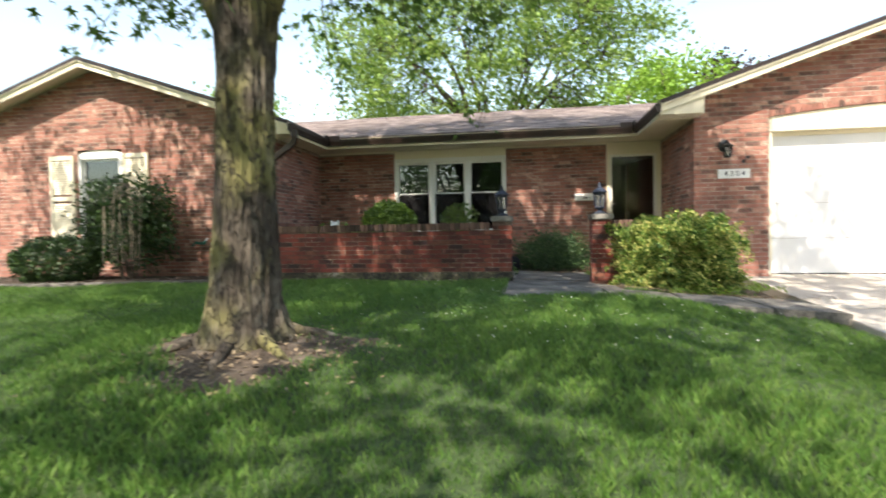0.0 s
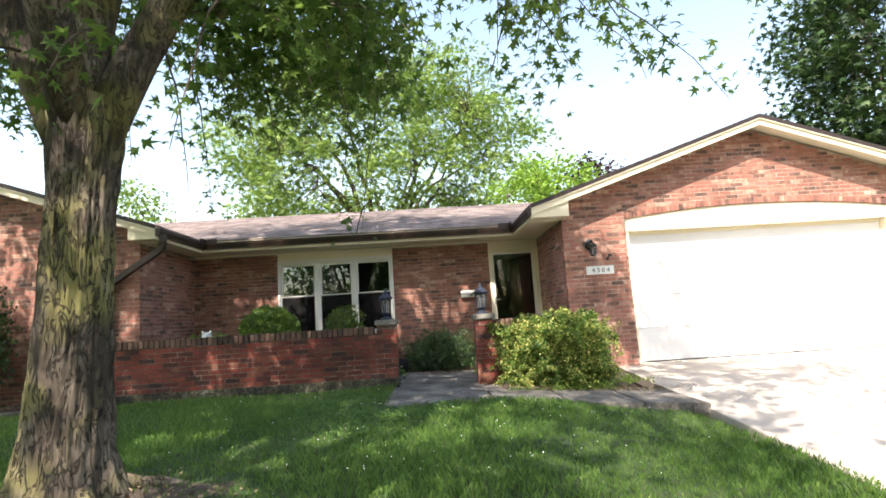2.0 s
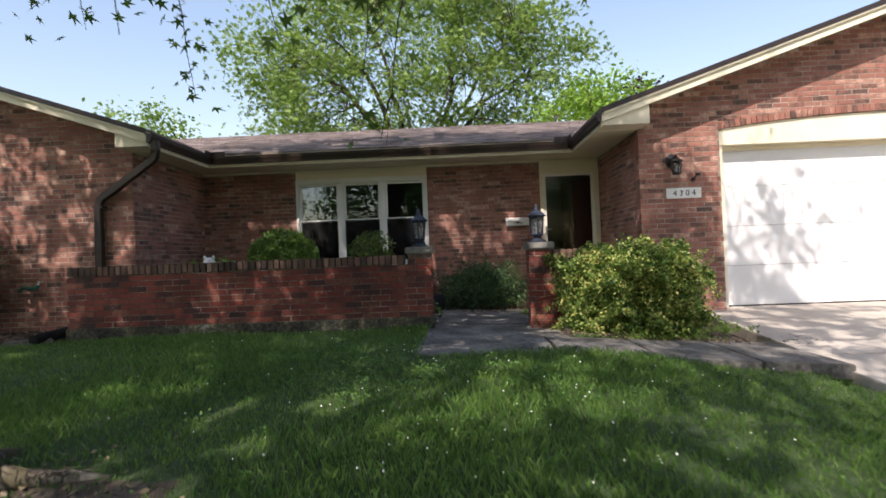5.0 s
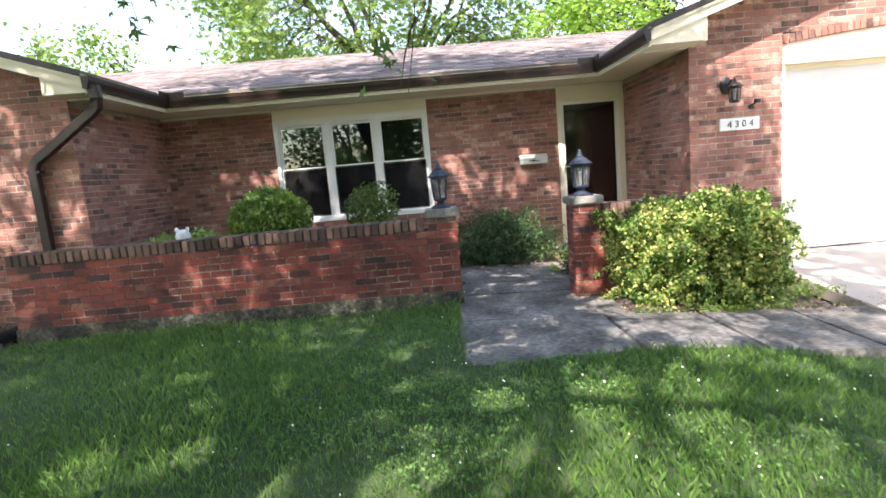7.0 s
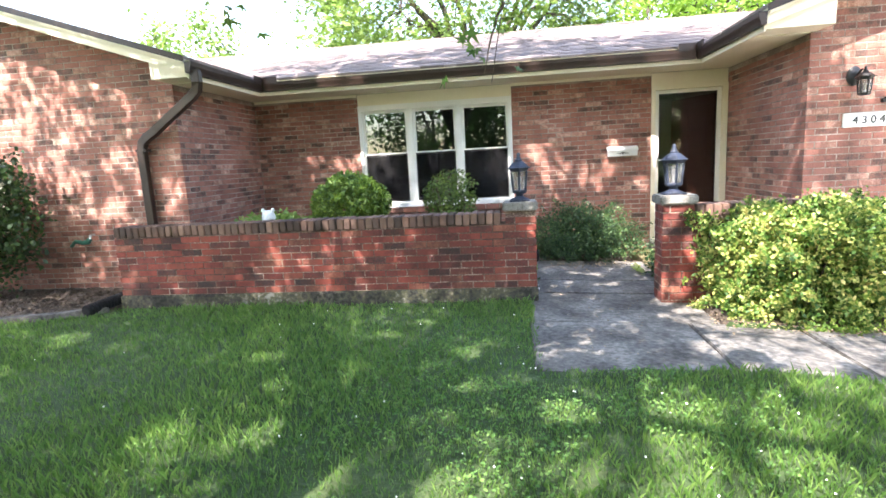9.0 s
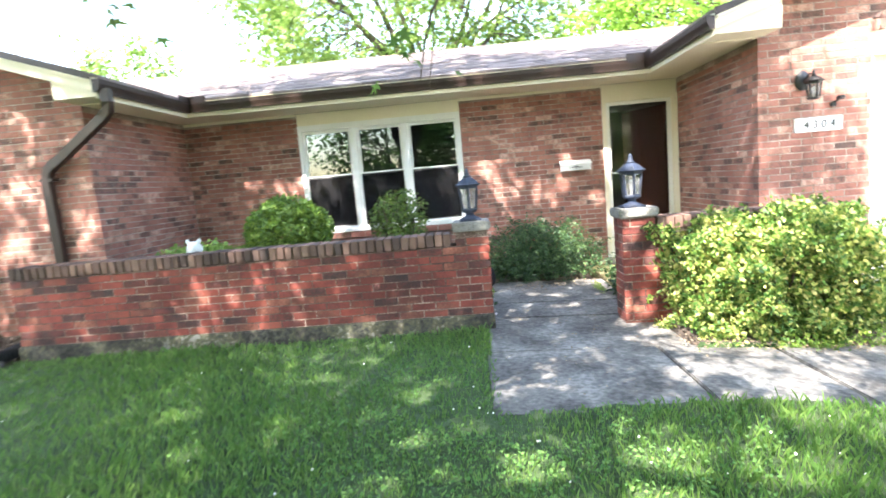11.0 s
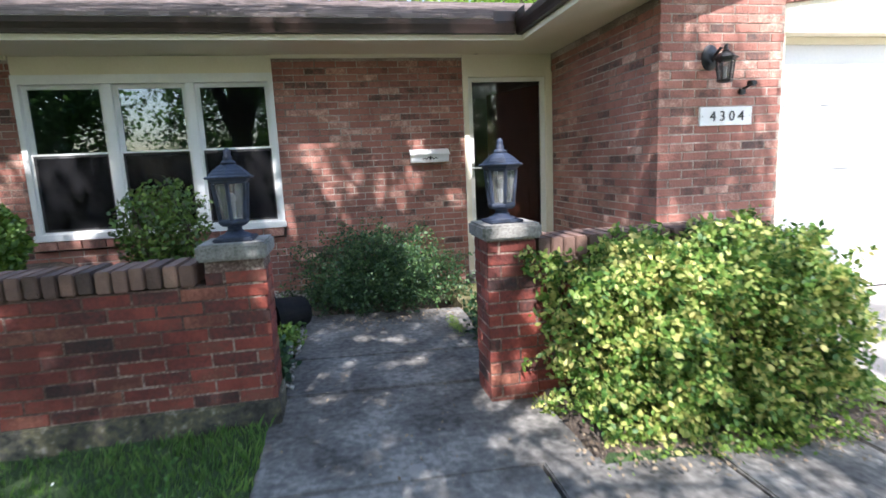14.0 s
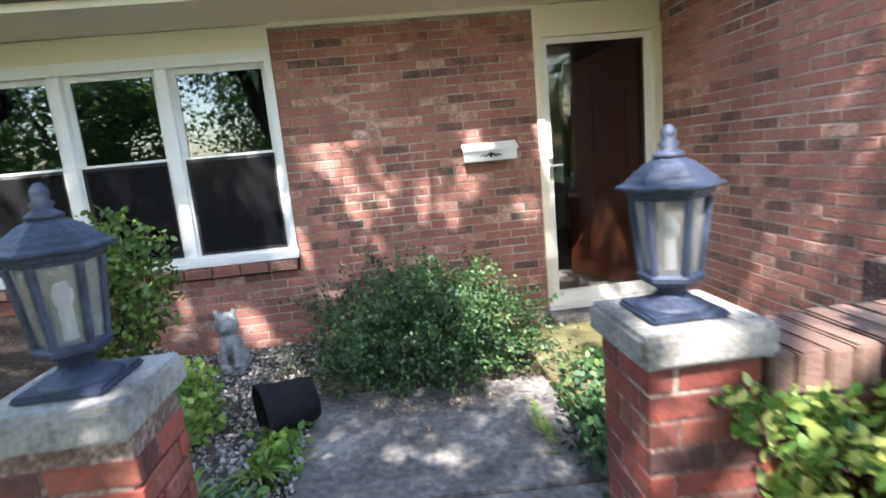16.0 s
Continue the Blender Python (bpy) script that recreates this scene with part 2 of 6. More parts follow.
HOUSE_BRICK = [(0.085, 0.055, 0.047), (0.14, 0.078, 0.061), (0.25, 0.112, 0.083), (0.33, 0.136, 0.1), (0.285, 0.122, 0.092), (0.375, 0.162, 0.12), (0.3, 0.148, 0.112), (0.45, 0.24, 0.178), (0.58, 0.385, 0.3)]
RED_BRICK = [(0.028, 0.02, 0.018), (0.08, 0.028, 0.021), (0.165, 0.036, 0.025), (0.245, 0.05, 0.031), (0.16, 0.05, 0.032), (0.3, 0.115, 0.07)]
M = {
    "brick_each": surface("house_brick", HOUSE_BRICK, 0.85, 11, 60, 0.7, vary=0.6, pick="object", stir=2.2, grime=0.22),
    "brick_run": surface("house_brick_run", HOUSE_BRICK, 0.85, 11, 60, 0.7, vary=0.6, pick="island", stir=2.2, grime=0.22),
    "red_each": surface("red_brick", RED_BRICK, 0.8, 7, 50, 0.6, vary=0.55, pick="object", stir=1.8, grime=0.5),
    "red_run": surface("red_brick_run", RED_BRICK, 0.8, 7, 50, 0.6, vary=0.55, pick="island", stir=1.8, grime=0.5),
    "coping": surface("coping_brick", [(0.035, 0.027, 0.024), (0.11, 0.065, 0.048), (0.19, 0.11, 0.08), (0.26, 0.17, 0.12)], 0.85, 7, 80, 0.5, vary=0.6, pick="object", grime=0.4),
    "mortar": surface("mortar", [(0.17, 0.13, 0.103), (0.29, 0.23, 0.185), (0.46, 0.385, 0.32)], 0.95, 3, 90, 0.5, stir=1.7),
    "red_mortar": surface("wall_mortar", [(0.06, 0.034, 0.027), (0.12, 0.075, 0.058), (0.3, 0.23, 0.18)], 0.95, 4, 60, 0.6, stir=1.7),
    "footing": surface("footing_concrete", [(0.022, 0.022, 0.016), (0.07, 0.066, 0.052), (0.12, 0.112, 0.06), (0.3, 0.275, 0.23)], 0.95, 3, 30, 0.7, stir=1.6, grime=0.6),
    "cream": surface("cream_paint", [(0.74, 0.67, 0.5), (0.82, 0.76, 0.6)], 0.6, 2, 60, 0.08),
    "white": surface("white_vinyl", [(0.74, 0.74, 0.71), (0.82, 0.82, 0.8)], 0.4, 2, 50, 0.03),
    "garage_white": surface("garage_door_white", [(0.72, 0.72, 0.72), (0.82, 0.82, 0.82)], 0.55, 1.5, 50, 0.05),
    "door_cream": surface("storm_door_paint", [(0.75, 0.73, 0.64), (0.82, 0.8, 0.73)], 0.5, 2, 50, 0.03),
    "shingle": surface("roof_shingle", [(0.12, 0.098, 0.092), (0.23, 0.19, 0.178), (0.34, 0.285, 0.268)], 0.95, 6, 160, 0.7, vary=0.5, pick="island"),
    "gutter": surface("gutter_brown", [(0.016, 0.009, 0.007), (0.036, 0.02, 0.015)], 0.4, 6, 60, 0.1),
    # Stained and weathered; the tone is also lowered to deepen shade on the path.
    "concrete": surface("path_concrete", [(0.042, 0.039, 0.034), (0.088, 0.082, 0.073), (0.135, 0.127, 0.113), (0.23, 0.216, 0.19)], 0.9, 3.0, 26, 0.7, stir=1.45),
    "drive": surface("driveway_concrete", [(0.36, 0.32, 0.27), (0.5, 0.45, 0.39)], 0.9, 1.6, 90, 0.4),
    "moss": surface("mossy_concrete", [(0.045, 0.05, 0.012), (0.11, 0.1, 0.035), (0.24, 0.21, 0.135)], 0.95, 4, 60, 0.5),
    "cap": surface("cap_stone", [(0.1, 0.096, 0.082), (0.2, 0.19, 0.168), (0.29, 0.28, 0.25)], 0.9, 6, 70, 0.6, stir=1.4),
    "lantern": surface("lantern_metal", [(0.007, 0.01, 0.019), (0.016, 0.024, 0.046), (0.036, 0.048, 0.078)], 0.6, 14, 90, 0.3, stir=1.4),
    "black": surface("black_metal", [(0.008, 0.008, 0.009), (0.02, 0.02, 0.022)], 0.4, 9, 120, 0.1),
    "screen": surface("insect_screen", [(0.005, 0.005, 0.006), (0.009, 0.009, 0.01)], 0.85, 3, 60, 0, alpha=0.62, spec=0.2),
    "seeded": surface("seeded_glass", [(0.1, 0.1, 0.095), (0.4, 0.4, 0.37)], 0.06, 14, 30, 1.0, alpha=0.32, stretch=(1, 1, 0.45)),
    "glass": glass("window_glass", clear=0.38, ior=1.95, sheen=(0.72, 0.87, 1.0)),
    "storm_glass": glass("storm_glass", clear=0.85),
    # Greened and darkened to match grass cover with the shade between its blades.
    "soil": surface("lawn_soil", [(0.018, 0.036, 0.009), (0.03, 0.058, 0.014), (0.055, 0.075, 0.024)], 0.95, 1.2, 40, 0.7, bump_dist=0.03),
    "mulch": surface("bark_mulch", [(0.025, 0.018, 0.013), (0.075, 0.055, 0.04), (0.16, 0.13, 0.1)], 0.95, 6, 50, 0.9, bump_dist=0.03),
    "blade": surface("grass_blade", [(0.044, 0.11, 0.018), (0.088, 0.188, 0.033), (0.19, 0.285, 0.066)], 0.55, 0.8, 20, 0, vary=0.45, pick="island", through_light=0.38),
    "clover_leaf": surface("clover_leaf", [(0.042, 0.115, 0.022), (0.08, 0.18, 0.036), (0.15, 0.25, 0.06)], 0.85, 2, 20, 0, vary=0.5, pick="island", through_light=0.3),
    "clover": surface("clover_flower", [(0.7, 0.7, 0.62), (0.82, 0.82, 0.78)], 0.8, 9, 90, 0),
    "bark": bark_surface(),
    "twig": surface("twig_bark", [(0.04, 0.03, 0.022), (0.12, 0.095, 0.07)], 0.9, 8, 60, 0.5),
    "maple_leaf": surface("maple_leaf", [(0.05, 0.105, 0.024), (0.1, 0.185, 0.038), (0.19, 0.29, 0.065)], 0.5, 0.8, 20, 0, vary=0.6, pick="island", through_light=0.58),
    "bright_leaf": surface("bright_leaf", [(0.09, 0.18, 0.034), (0.2, 0.315, 0.065), (0.34, 0.44, 0.125)], 0.55, 0.5, 10, 0, vary=0.5, pick="island", through_light=0.45),
    "dark_leaf": surface("dark_leaf", [(0.01, 0.03, 0.009), (0.024, 0.06, 0.014), (0.075, 0.14, 0.03)], 0.5, 0.5, 10, 0, vary=0.5, pick="island", through_light=0.2),
    "purple_leaf": surface("purple_leaf", [(0.03, 0.012, 0.016), (0.07, 0.025, 0.03)], 0.55, 0.5, 10, 0, vary=0.5, pick="island", through_light=0.2),
    # Variegated; the dark lows and strong patches also paint in the hedge's shaded parts.
    "gold_leaf": surface("variegated_leaf", [(0.02, 0.064, 0.011), (0.062, 0.15, 0.022), (0.165, 0.265, 0.044), (0.42, 0.45, 0.125), (0.72, 0.62, 0.23)], 0.55, 2.6, 14, 0, vary=0.5, pick="island", through_light=0.35, stir=1.8),
    "lime_leaf": surface("lime_leaf", [(0.13, 0.26, 0.03), (0.22, 0.38, 0.05), (0.32, 0.48, 0.08)], 0.55, 0.5, 10, 0, vary=0.5, pick="island", through_light=0.45),
    "yew_leaf": surface("yew_leaf", [(0.04, 0.085, 0.012), (0.1, 0.19, 0.025), (0.24, 0.34, 0.05)], 0.5, 3, 20, 0, vary=0.5, pick="island", through_light=0.3),
    # The pale last colour and stir stand in for sunlit tips on the juniper.
    "juniper_leaf": surface("juniper_leaf", [(0.007, 0.024, 0.009), (0.018, 0.052, 0.017), (0.045, 0.1, 0.03), (0.14, 0.22, 0.065)], 0.55, 3, 20, 0, vary=0.5, pick="island", through_light=0.2, stir=1.8),
    "shrub_leaf": surface("shrub_leaf", [(0.09, 0.045, 0.02), (0.045, 0.09, 0.018), (0.1, 0.18, 0.028), (0.2, 0.28, 0.05)], 0.5, 3, 20, 0, vary=0.5, pick="island", through_light=0.3),
    "gravel": surface("white_gravel", [(0.09, 0.08, 0.068), (0.24, 0.225, 0.2), (0.5, 0.48, 0.44)], 0.85, 9, 60, 0.3, vary=0.7, pick="island"),
    "wood": surface("door_wood", [(0.065, 0.019, 0.01), (0.13, 0.038, 0.018)], 0.35, 3, 30, 0.1, stretch=(1, 1, 0.1)),
    "room": surface("room_paint", [(0.3, 0.29, 0.26), (0.36, 0.35, 0.32)], 0.9, 1, 20, 0.05),
    "carpet": surface("room_floor", [(0.16, 0.14, 0.12), (0.24, 0.21, 0.18)], 0.95, 2, 60, 0.3),
    "curtain": surface("curtain_cloth", [(0.5, 0.48, 0.44), (0.62, 0.6, 0.56)], 0.9, 3, 50, 0.1),
    "orange": surface("orange_cloth", [(0.4, 0.06, 0.015), (0.55, 0.1, 0.02)], 0.8, 5, 40, 0.1),
    "steel": surface("brushed_steel", [(0.45, 0.44, 0.42), (0.6, 0.59, 0.56)], 0.3, 5, 60, 0.05, metal=1.0),
    "stone": surface("grey_statue_stone", [(0.14, 0.14, 0.14), (0.3, 0.3, 0.29), (0.46, 0.46, 0.45)], 0.9, 14, 70, 0.6),
    "white_stone": surface("white_statue", [(0.5, 0.5, 0.48), (0.75, 0.75, 0.73)], 0.8, 14, 70, 0.3),
    "plastic": surface("black_plastic", [(0.006, 0.006, 0.007), (0.014, 0.014, 0.014)], 0.85, 9, 60, 0.2, spec=0.2),
    "green_hose": surface("green_plastic", [(0.01, 0.07, 0.05), (0.02, 0.12, 0.08)], 0.5, 9, 60, 0.1),
}


# ---- geometry helpers ----
class Geo:
    """A plain mesh in the making, in world metres."""

    def __init__(self):
        self.v, self.f = [], []

    def add(self, verts, faces):
        o = len(self.v)
        self.v += [tuple(p) for p in verts]
        self.f += [tuple(i + o for i in f) for f in faces]
        return self

    def box(self, x0, x1, y0, y1, z0, z1, m=None):
        c = [Vector((x, y, z)) for z in (z0, z1) for y in (y0, y1) for x in (x0, x1)]
        if m is not None:
            c = [m @ p for p in c]
        return self.add(c, [(0, 2, 3, 1), (4, 5, 7, 6), (0, 1, 5, 4), (2, 6, 7, 3), (0, 4, 6, 2), (1, 3, 7, 5)])

    def prism(self, ring, way):
        """A flat ring of points pushed along way."""
        k, a = len(ring), [Vector(p) for p in ring]
        b = [p + Vector(way) for p in a]
        return self.add(a + b, [tuple(range(k))[::-1], tuple(range(k, 2 * k))] + [(i, (i + 1) % k, k + (i + 1) % k, k + i) for i in range(k)])

    def tube(self, pts, radii, sides=8, wobble=0.0, rng=None):
        pts, rings = [Vector(p) for p in pts], []
        for i, p in enumerate(pts):
            d = (pts[min(i + 1, len(pts) - 1)] - pts[max(i - 1, 0)]).normalized()
            s = d.cross(Vector((0.13, 0.97, 0.2))).normalized()
            t = d.cross(s)
            rings.append([p + (s * math.cos(a) + t * math.sin(a)) * radii[i] * (1 + (rng.uniform(-wobble, wobble) if rng else 0))
                          for a in (2 * math.pi * k / sides for k in range(sides))])
        n = sides
        faces = [(i * n + k, i * n + (k + 1) % n, (i + 1) * n + (k + 1) % n, (i + 1) * n + k) for i in range(len(pts) - 1) for k in range(n)]
        faces += [tuple(range(n))[::-1], tuple(range((len(pts) - 1) * n, len(pts) * n))]
        return self.add([p for r in rings for p in r], faces)

    def lathe(self, centre, profile, sides=24, turn=0.0, flat=1.0):
        """profile: (radius, z) from the bottom up."""
        cx, cy, cz = centre
        vs = [(cx + r * math.cos(turn + 2 * math.pi * k / sides), cy + flat * r * math.sin(turn + 2 * math.pi * k / sides), cz + z) for r, z in profile for k in range(sides)]
        n = sides
        faces = [(i * n + k, i * n + (k + 1) % n, (i + 1) * n + (k + 1) % n, (i + 1) * n + k) for i in range(len(profile) - 1) for k in range(n)]
        faces += [tuple(range(n))[::-1], tuple(range((len(profile) - 1) * n, len(profile) * n))]
        return self.add(vs, faces)

    def mesh(self, name, material, bevel=0.0, smooth=False):
        me = bpy.data.meshes.new(name)
        me.from_pydata(self.v, [], self.f)
        if bevel:
            bm = bmesh.new()
            bm.from_mesh(me)
            bmesh.ops.recalc_face_normals(bm, faces=bm.faces)
            bmesh.ops.bevel(bm, geom=bm.edges[:], offset=bevel, segments=2, affect="EDGES", clamp_overlap=True)
            bm.to_mesh(me)
            bm.free()
        me.materials.append(material)
        if smooth:
            me.shade_smooth()
        return me


def thing(name, at, label, category, group="", kind=""):
    ob = new(name)
    ob.empty_display_size = 0.1
    ob.matrix_basis = Matrix.Translation(at)
    return tagged(ob, label, category, group, kind)


def solo(name, g, material, label, category, kind="", bevel=0.0, smooth=False, group=""):
    return tagged(new(name, g.mesh(name, material, bevel, smooth)), label, category, group, kind)


def under(ob, parent):
    ob.parent = parent
    ob.matrix_parent_inverse = parent.matrix_basis.inverted() if parent.parent is None else Matrix()
    return ob


def part(name, g, material, parent, label="", bevel=0.0, smooth=False, kind=""):
    me = g.mesh(name, material, bevel, smooth) if isinstance(g, Geo) else g
    ob = under(new(name, me), parent)
    return tagged(ob, label, kind=kind)


def fast_mesh(name, verts, tris, material):
    """A triangle mesh from arrays."""
    me = bpy.data.meshes.new(name)
    me.vertices.add(len(verts))
    me.vertices.foreach_set("co", np.asarray(verts, dtype=np.float32).ravel())
    me.loops.add(len(tris) * 3)
    me.loops.foreach_set("vertex_index", np.asarray(tris, dtype=np.int32).ravel())
    me.polygons.add(len(tris))
    me.polygons.foreach_set("loop_start", np.arange(0, len(tris) * 3, 3, dtype=np.int32))
    me.update(calc_edges=True)
    me.materials.append(material)
    return me


def scatter(name, centres, sizes, template, material, rng, up=0.0, droop=0.0, normals=None):
    """Copies of a small triangle template (verts, tris) turned at random at the centres. up: how far leaves lie flat."""
    tv, tf = np.array(template[0], float), np.array(template[1], int)
    n = len(centres)
    z = rng.normal(size=(n, 3))
    z /= np.linalg.norm(z, axis=1, keepdims=True)
    if normals is not None:
        z = z * (1 - up) + normals * up
    else:
        z[:, 2] = np.abs(z[:, 2]) * (1 - up) + up * 1.6
    z /= np.linalg.norm(z, axis=1, keepdims=True)
    r = rng.normal(size=(n, 3))
    r[:, 2] -= droop
    y = r - z * np.sum(r * z, axis=1, keepdims=True)
    y /= np.linalg.norm(y, axis=1, keepdims=True)
    x = np.cross(y, z)
    out = (tv[None, :, 0, None] * x[:, None] + tv[None, :, 1, None] * y[:, None] + tv[None, :, 2, None] * z[:, None]) * np.asarray(sizes)[:, None, None]
    out += np.asarray(centres)[:, None, :]
    tris = (tf[None] + (np.arange(n) * len(tv))[:, None, None]).reshape(-1, 3)
    return fast_mesh(name, out.reshape(-1, 3), tris, material)


# leaf outlines: stem at the origin, tip along y, width about 1
MAPLE = ([(0, 0, 0), (0.16, -0.06, 0.02), (0.42, 0.02, -0.05), (0.17, 0.2, 0.03), (0.54, 0.56, -0.08), (0.12, 0.43, 0.03), (0, 1.0, -0.1),
          (-0.12, 0.43, 0.03), (-0.54, 0.56, -0.08), (-0.17, 0.2, 0.03), (-0.42, 0.02, -0.05), (-0.16, -0.06, 0.02)],
         [(0, 1, 3), (1, 2, 3), (0, 3, 5), (3, 4, 5), (0, 5, 7), (5, 6, 7), (0, 7, 9), (7, 8, 9), (0, 9, 11), (9, 10, 11)])
OVAL = ([(0, 0, 0), (0.3, 0.35, 0.06), (0.22, 0.75, 0.05), (0, 1, -0.03), (-0.22, 0.75, 0.05), (-0.3, 0.35, 0.06)],
        [(0, 1, 5), (1, 2, 5), (2, 4, 5), (2, 3, 4)])
NEEDLE = ([(-0.09, 0, 0), (0.09, 0, 0), (0.06, 0.6, 0.08), (0, 1, 0)], [(0, 1, 2), (0, 2, 3)])


def ground_z(x, y):
    """Height of the lawn: it climbs from the street and falls towards the driveway."""
    x, y = np.asarray(x, float), np.asarray(y, float)
    base = np.interp(y, [-60, -8, -3, 0.7, 2.5, 4.0, 5.5, 6.6, 9, 14, 60], [-0.5, -0.5, 0.1, 0.60, 0.86, 1.0, 1.04, 1.08, 1.08, 1.1, 1.1])
    drive = np.interp(y, [-60, -8, 7.05, 9.4, 60], [-0.5, -0.42, 0.86, 1.06, 1.06])
    s = np.clip((x - 1.0) / 2.4, 0, 1)
    s = s * s * (3 - 2 * s)
    d = np.hypot(x + 1.75, y - 4.1)
    return base * (1 - s) + drive * s + 0.09 * np.exp(-(d / 0.75) ** 2)


# ---- the plan ----
YB, YW, XG, XL = 11.39, 9.38, 2.77, -4.17          # back wall, wing fronts, garage side, left wing side
EAVE, SOFFIT, PITCH = 3.72, 3.51, 0.335
XC_G, XC_L, HALF = 6.17, -7.72, 3.98               # gable centres and half span
YE, YR, ZR = 10.75, 14.25, 4.87                    # main eave, main ridge
RAKE = 9.02
BED_LEFT = -4.4


def drive_z(y):
    return float(np.interp(y, [-60, -8, 7.05, 9.7], [-0.45, -0.4, 0.88, 1.07]))


def walk_z(x):
    return float(np.interp(x, [-0.2, 1.2, 3.6], [1.09, 1.05, 0.89]))


def in_paving(x, y, grow=0.0):
    g = grow
    path = (x > -0.115 - g) & (x < 1.4 + g) & (y > 6.62 - g) & (y < 10.4)
    side = (x > 1.0) & (x < 3.7) & (y > 6.62 - g) & (y < 7.72 + g)
    drive = (x > np.interp(y, [-8, 0, 4.6, 6.0, 6.62], [3.5, 3.5, 3.5, 3.3, 3.2]) - g) & (x < 9.2) & (y < 9.7)
    porch = (x > 1.2) & (x < 2.9) & (y > 9.6) & (y < 11.5)
    return path | side | drive | porch


def in_bed(x, y):
    left = (x < BED_LEFT) & (y > np.interp(x, [-12, -7.6, -6.4, -4.85, -4.4], [7.2, 7.39, 7.62, 8.0, 8.3]))
    yard = (x > BED_LEFT) & (x < -0.02) & (y > 8.5)
    hall = (x > -0.1) & (x < 1.5) & (y > 10.2)
    right = (x > 1.2) & (x < 3.7) & (y > 7.7)
    return left | yard | right | hall


# ---- ground: one sheet to the horizon ----
def build_ground():
    def axis(lo, hi, step, far):
        a = list(np.arange(lo, hi + step / 2, step))
        out, s = [], step
        p = hi
        while p < far:
            s *= 1.35
            p += s
            out.append(p)
        left, s, p = [], step, lo
        while p > -far:
            s *= 1.35
            p -= s
            left.append(p)
        return np.array(left[::-1] + a + out)
    xs, ys = axis(-11, 10, 0.11, 900), axis(-3, 12, 0.11, 900)
    gx, gy = np.meshgrid(xs, ys)
    gz = ground_z(gx, gy)
    rng = np.random.default_rng(3)
    gz = gz + rng.normal(size=gz.shape) * 0.006
    gz = np.where(in_paving(gx, gy, -0.06), gz - 0.16, gz)
    yard = (gx > BED_LEFT + 0.1) & (gx < -0.02) & (gy > 8.5) & (gy < YB)
    gz = np.where(yard, 1.1 + 0.5 * np.clip((-1.1 - gx) / 1.2, 0, 1), gz)
    inside = (gy > YB + 0.15) & (gy < 19) | (gy > YW + 0.15) & (gy < 19) & ((gx < XL - 0.15) | (gx > XG + 0.15))
    gz = np.where(inside & (gx > -11.4) & (gx < 9.6), 0.6, gz)
    h, w = gx.shape
    idx = np.arange(h * w).reshape(h, w)
    a, b, c, d = idx[:-1, :-1].ravel(), idx[:-1, 1:].ravel(), idx[1:, 1:].ravel(), idx[1:, :-1].ravel()
    tris = np.concatenate([np.stack([a, b, c], 1), np.stack([a, c, d], 1)])
    me = fast_mesh("ground", np.stack([gx, gy, gz], -1).reshape(-1, 3), tris, M["soil"])
    me.materials.append(M["mulch"])
    cx, cy = gx[:-1, :-1].ravel() + 0.05, gy[:-1, :-1].ravel() + 0.05
    bare = in_bed(cx, cy) & (cy < 11.6) | (np.hypot((cx + 1.75), (cy - 3.95) * 1.1) + 0.25 * np.sin(cx * 5) * np.sin(cy * 4) < 0.66)
    me.polygons.foreach_set("material_index", np.tile(bare.astype(np.int32), 2))
    me.shade_smooth()
    tagged(new("ground", me), "shaded green lawn soil with bare earth under the tree", "ground", kind="structure")


build_ground()


# ---- brick work ----
BL, BH, JOINT = 0.203, 0.0577, 0.010
_brick_cache = {}


def brick_mesh(length, height, material, depth=0.02):
    """One brick: face outward at -y, length along x, with worn edges; origin at its lower left face corner."""
    key = (round(length, 3), round(height, 3), material.name, depth)
    if key not in _brick_cache:
        e, g = 0.003, Geo()
        ring = lambda i, y: [(i, y, i), (length - i, y, i), (length - i, y, height - i), (i, y, height - i)]
        v = ring(e, 0) + ring(0, e) + ring(0, depth)
        f = [(0, 1, 2, 3)] + [(a + k, a + 4 + k, a + 4 + (k + 1) % 4, a + (k + 1) % 4) for a in (0, 4) for k in range(4)]
        _brick_cache[key] = g.add(v, f).mesh("brick", material)
    return _brick_cache[key]


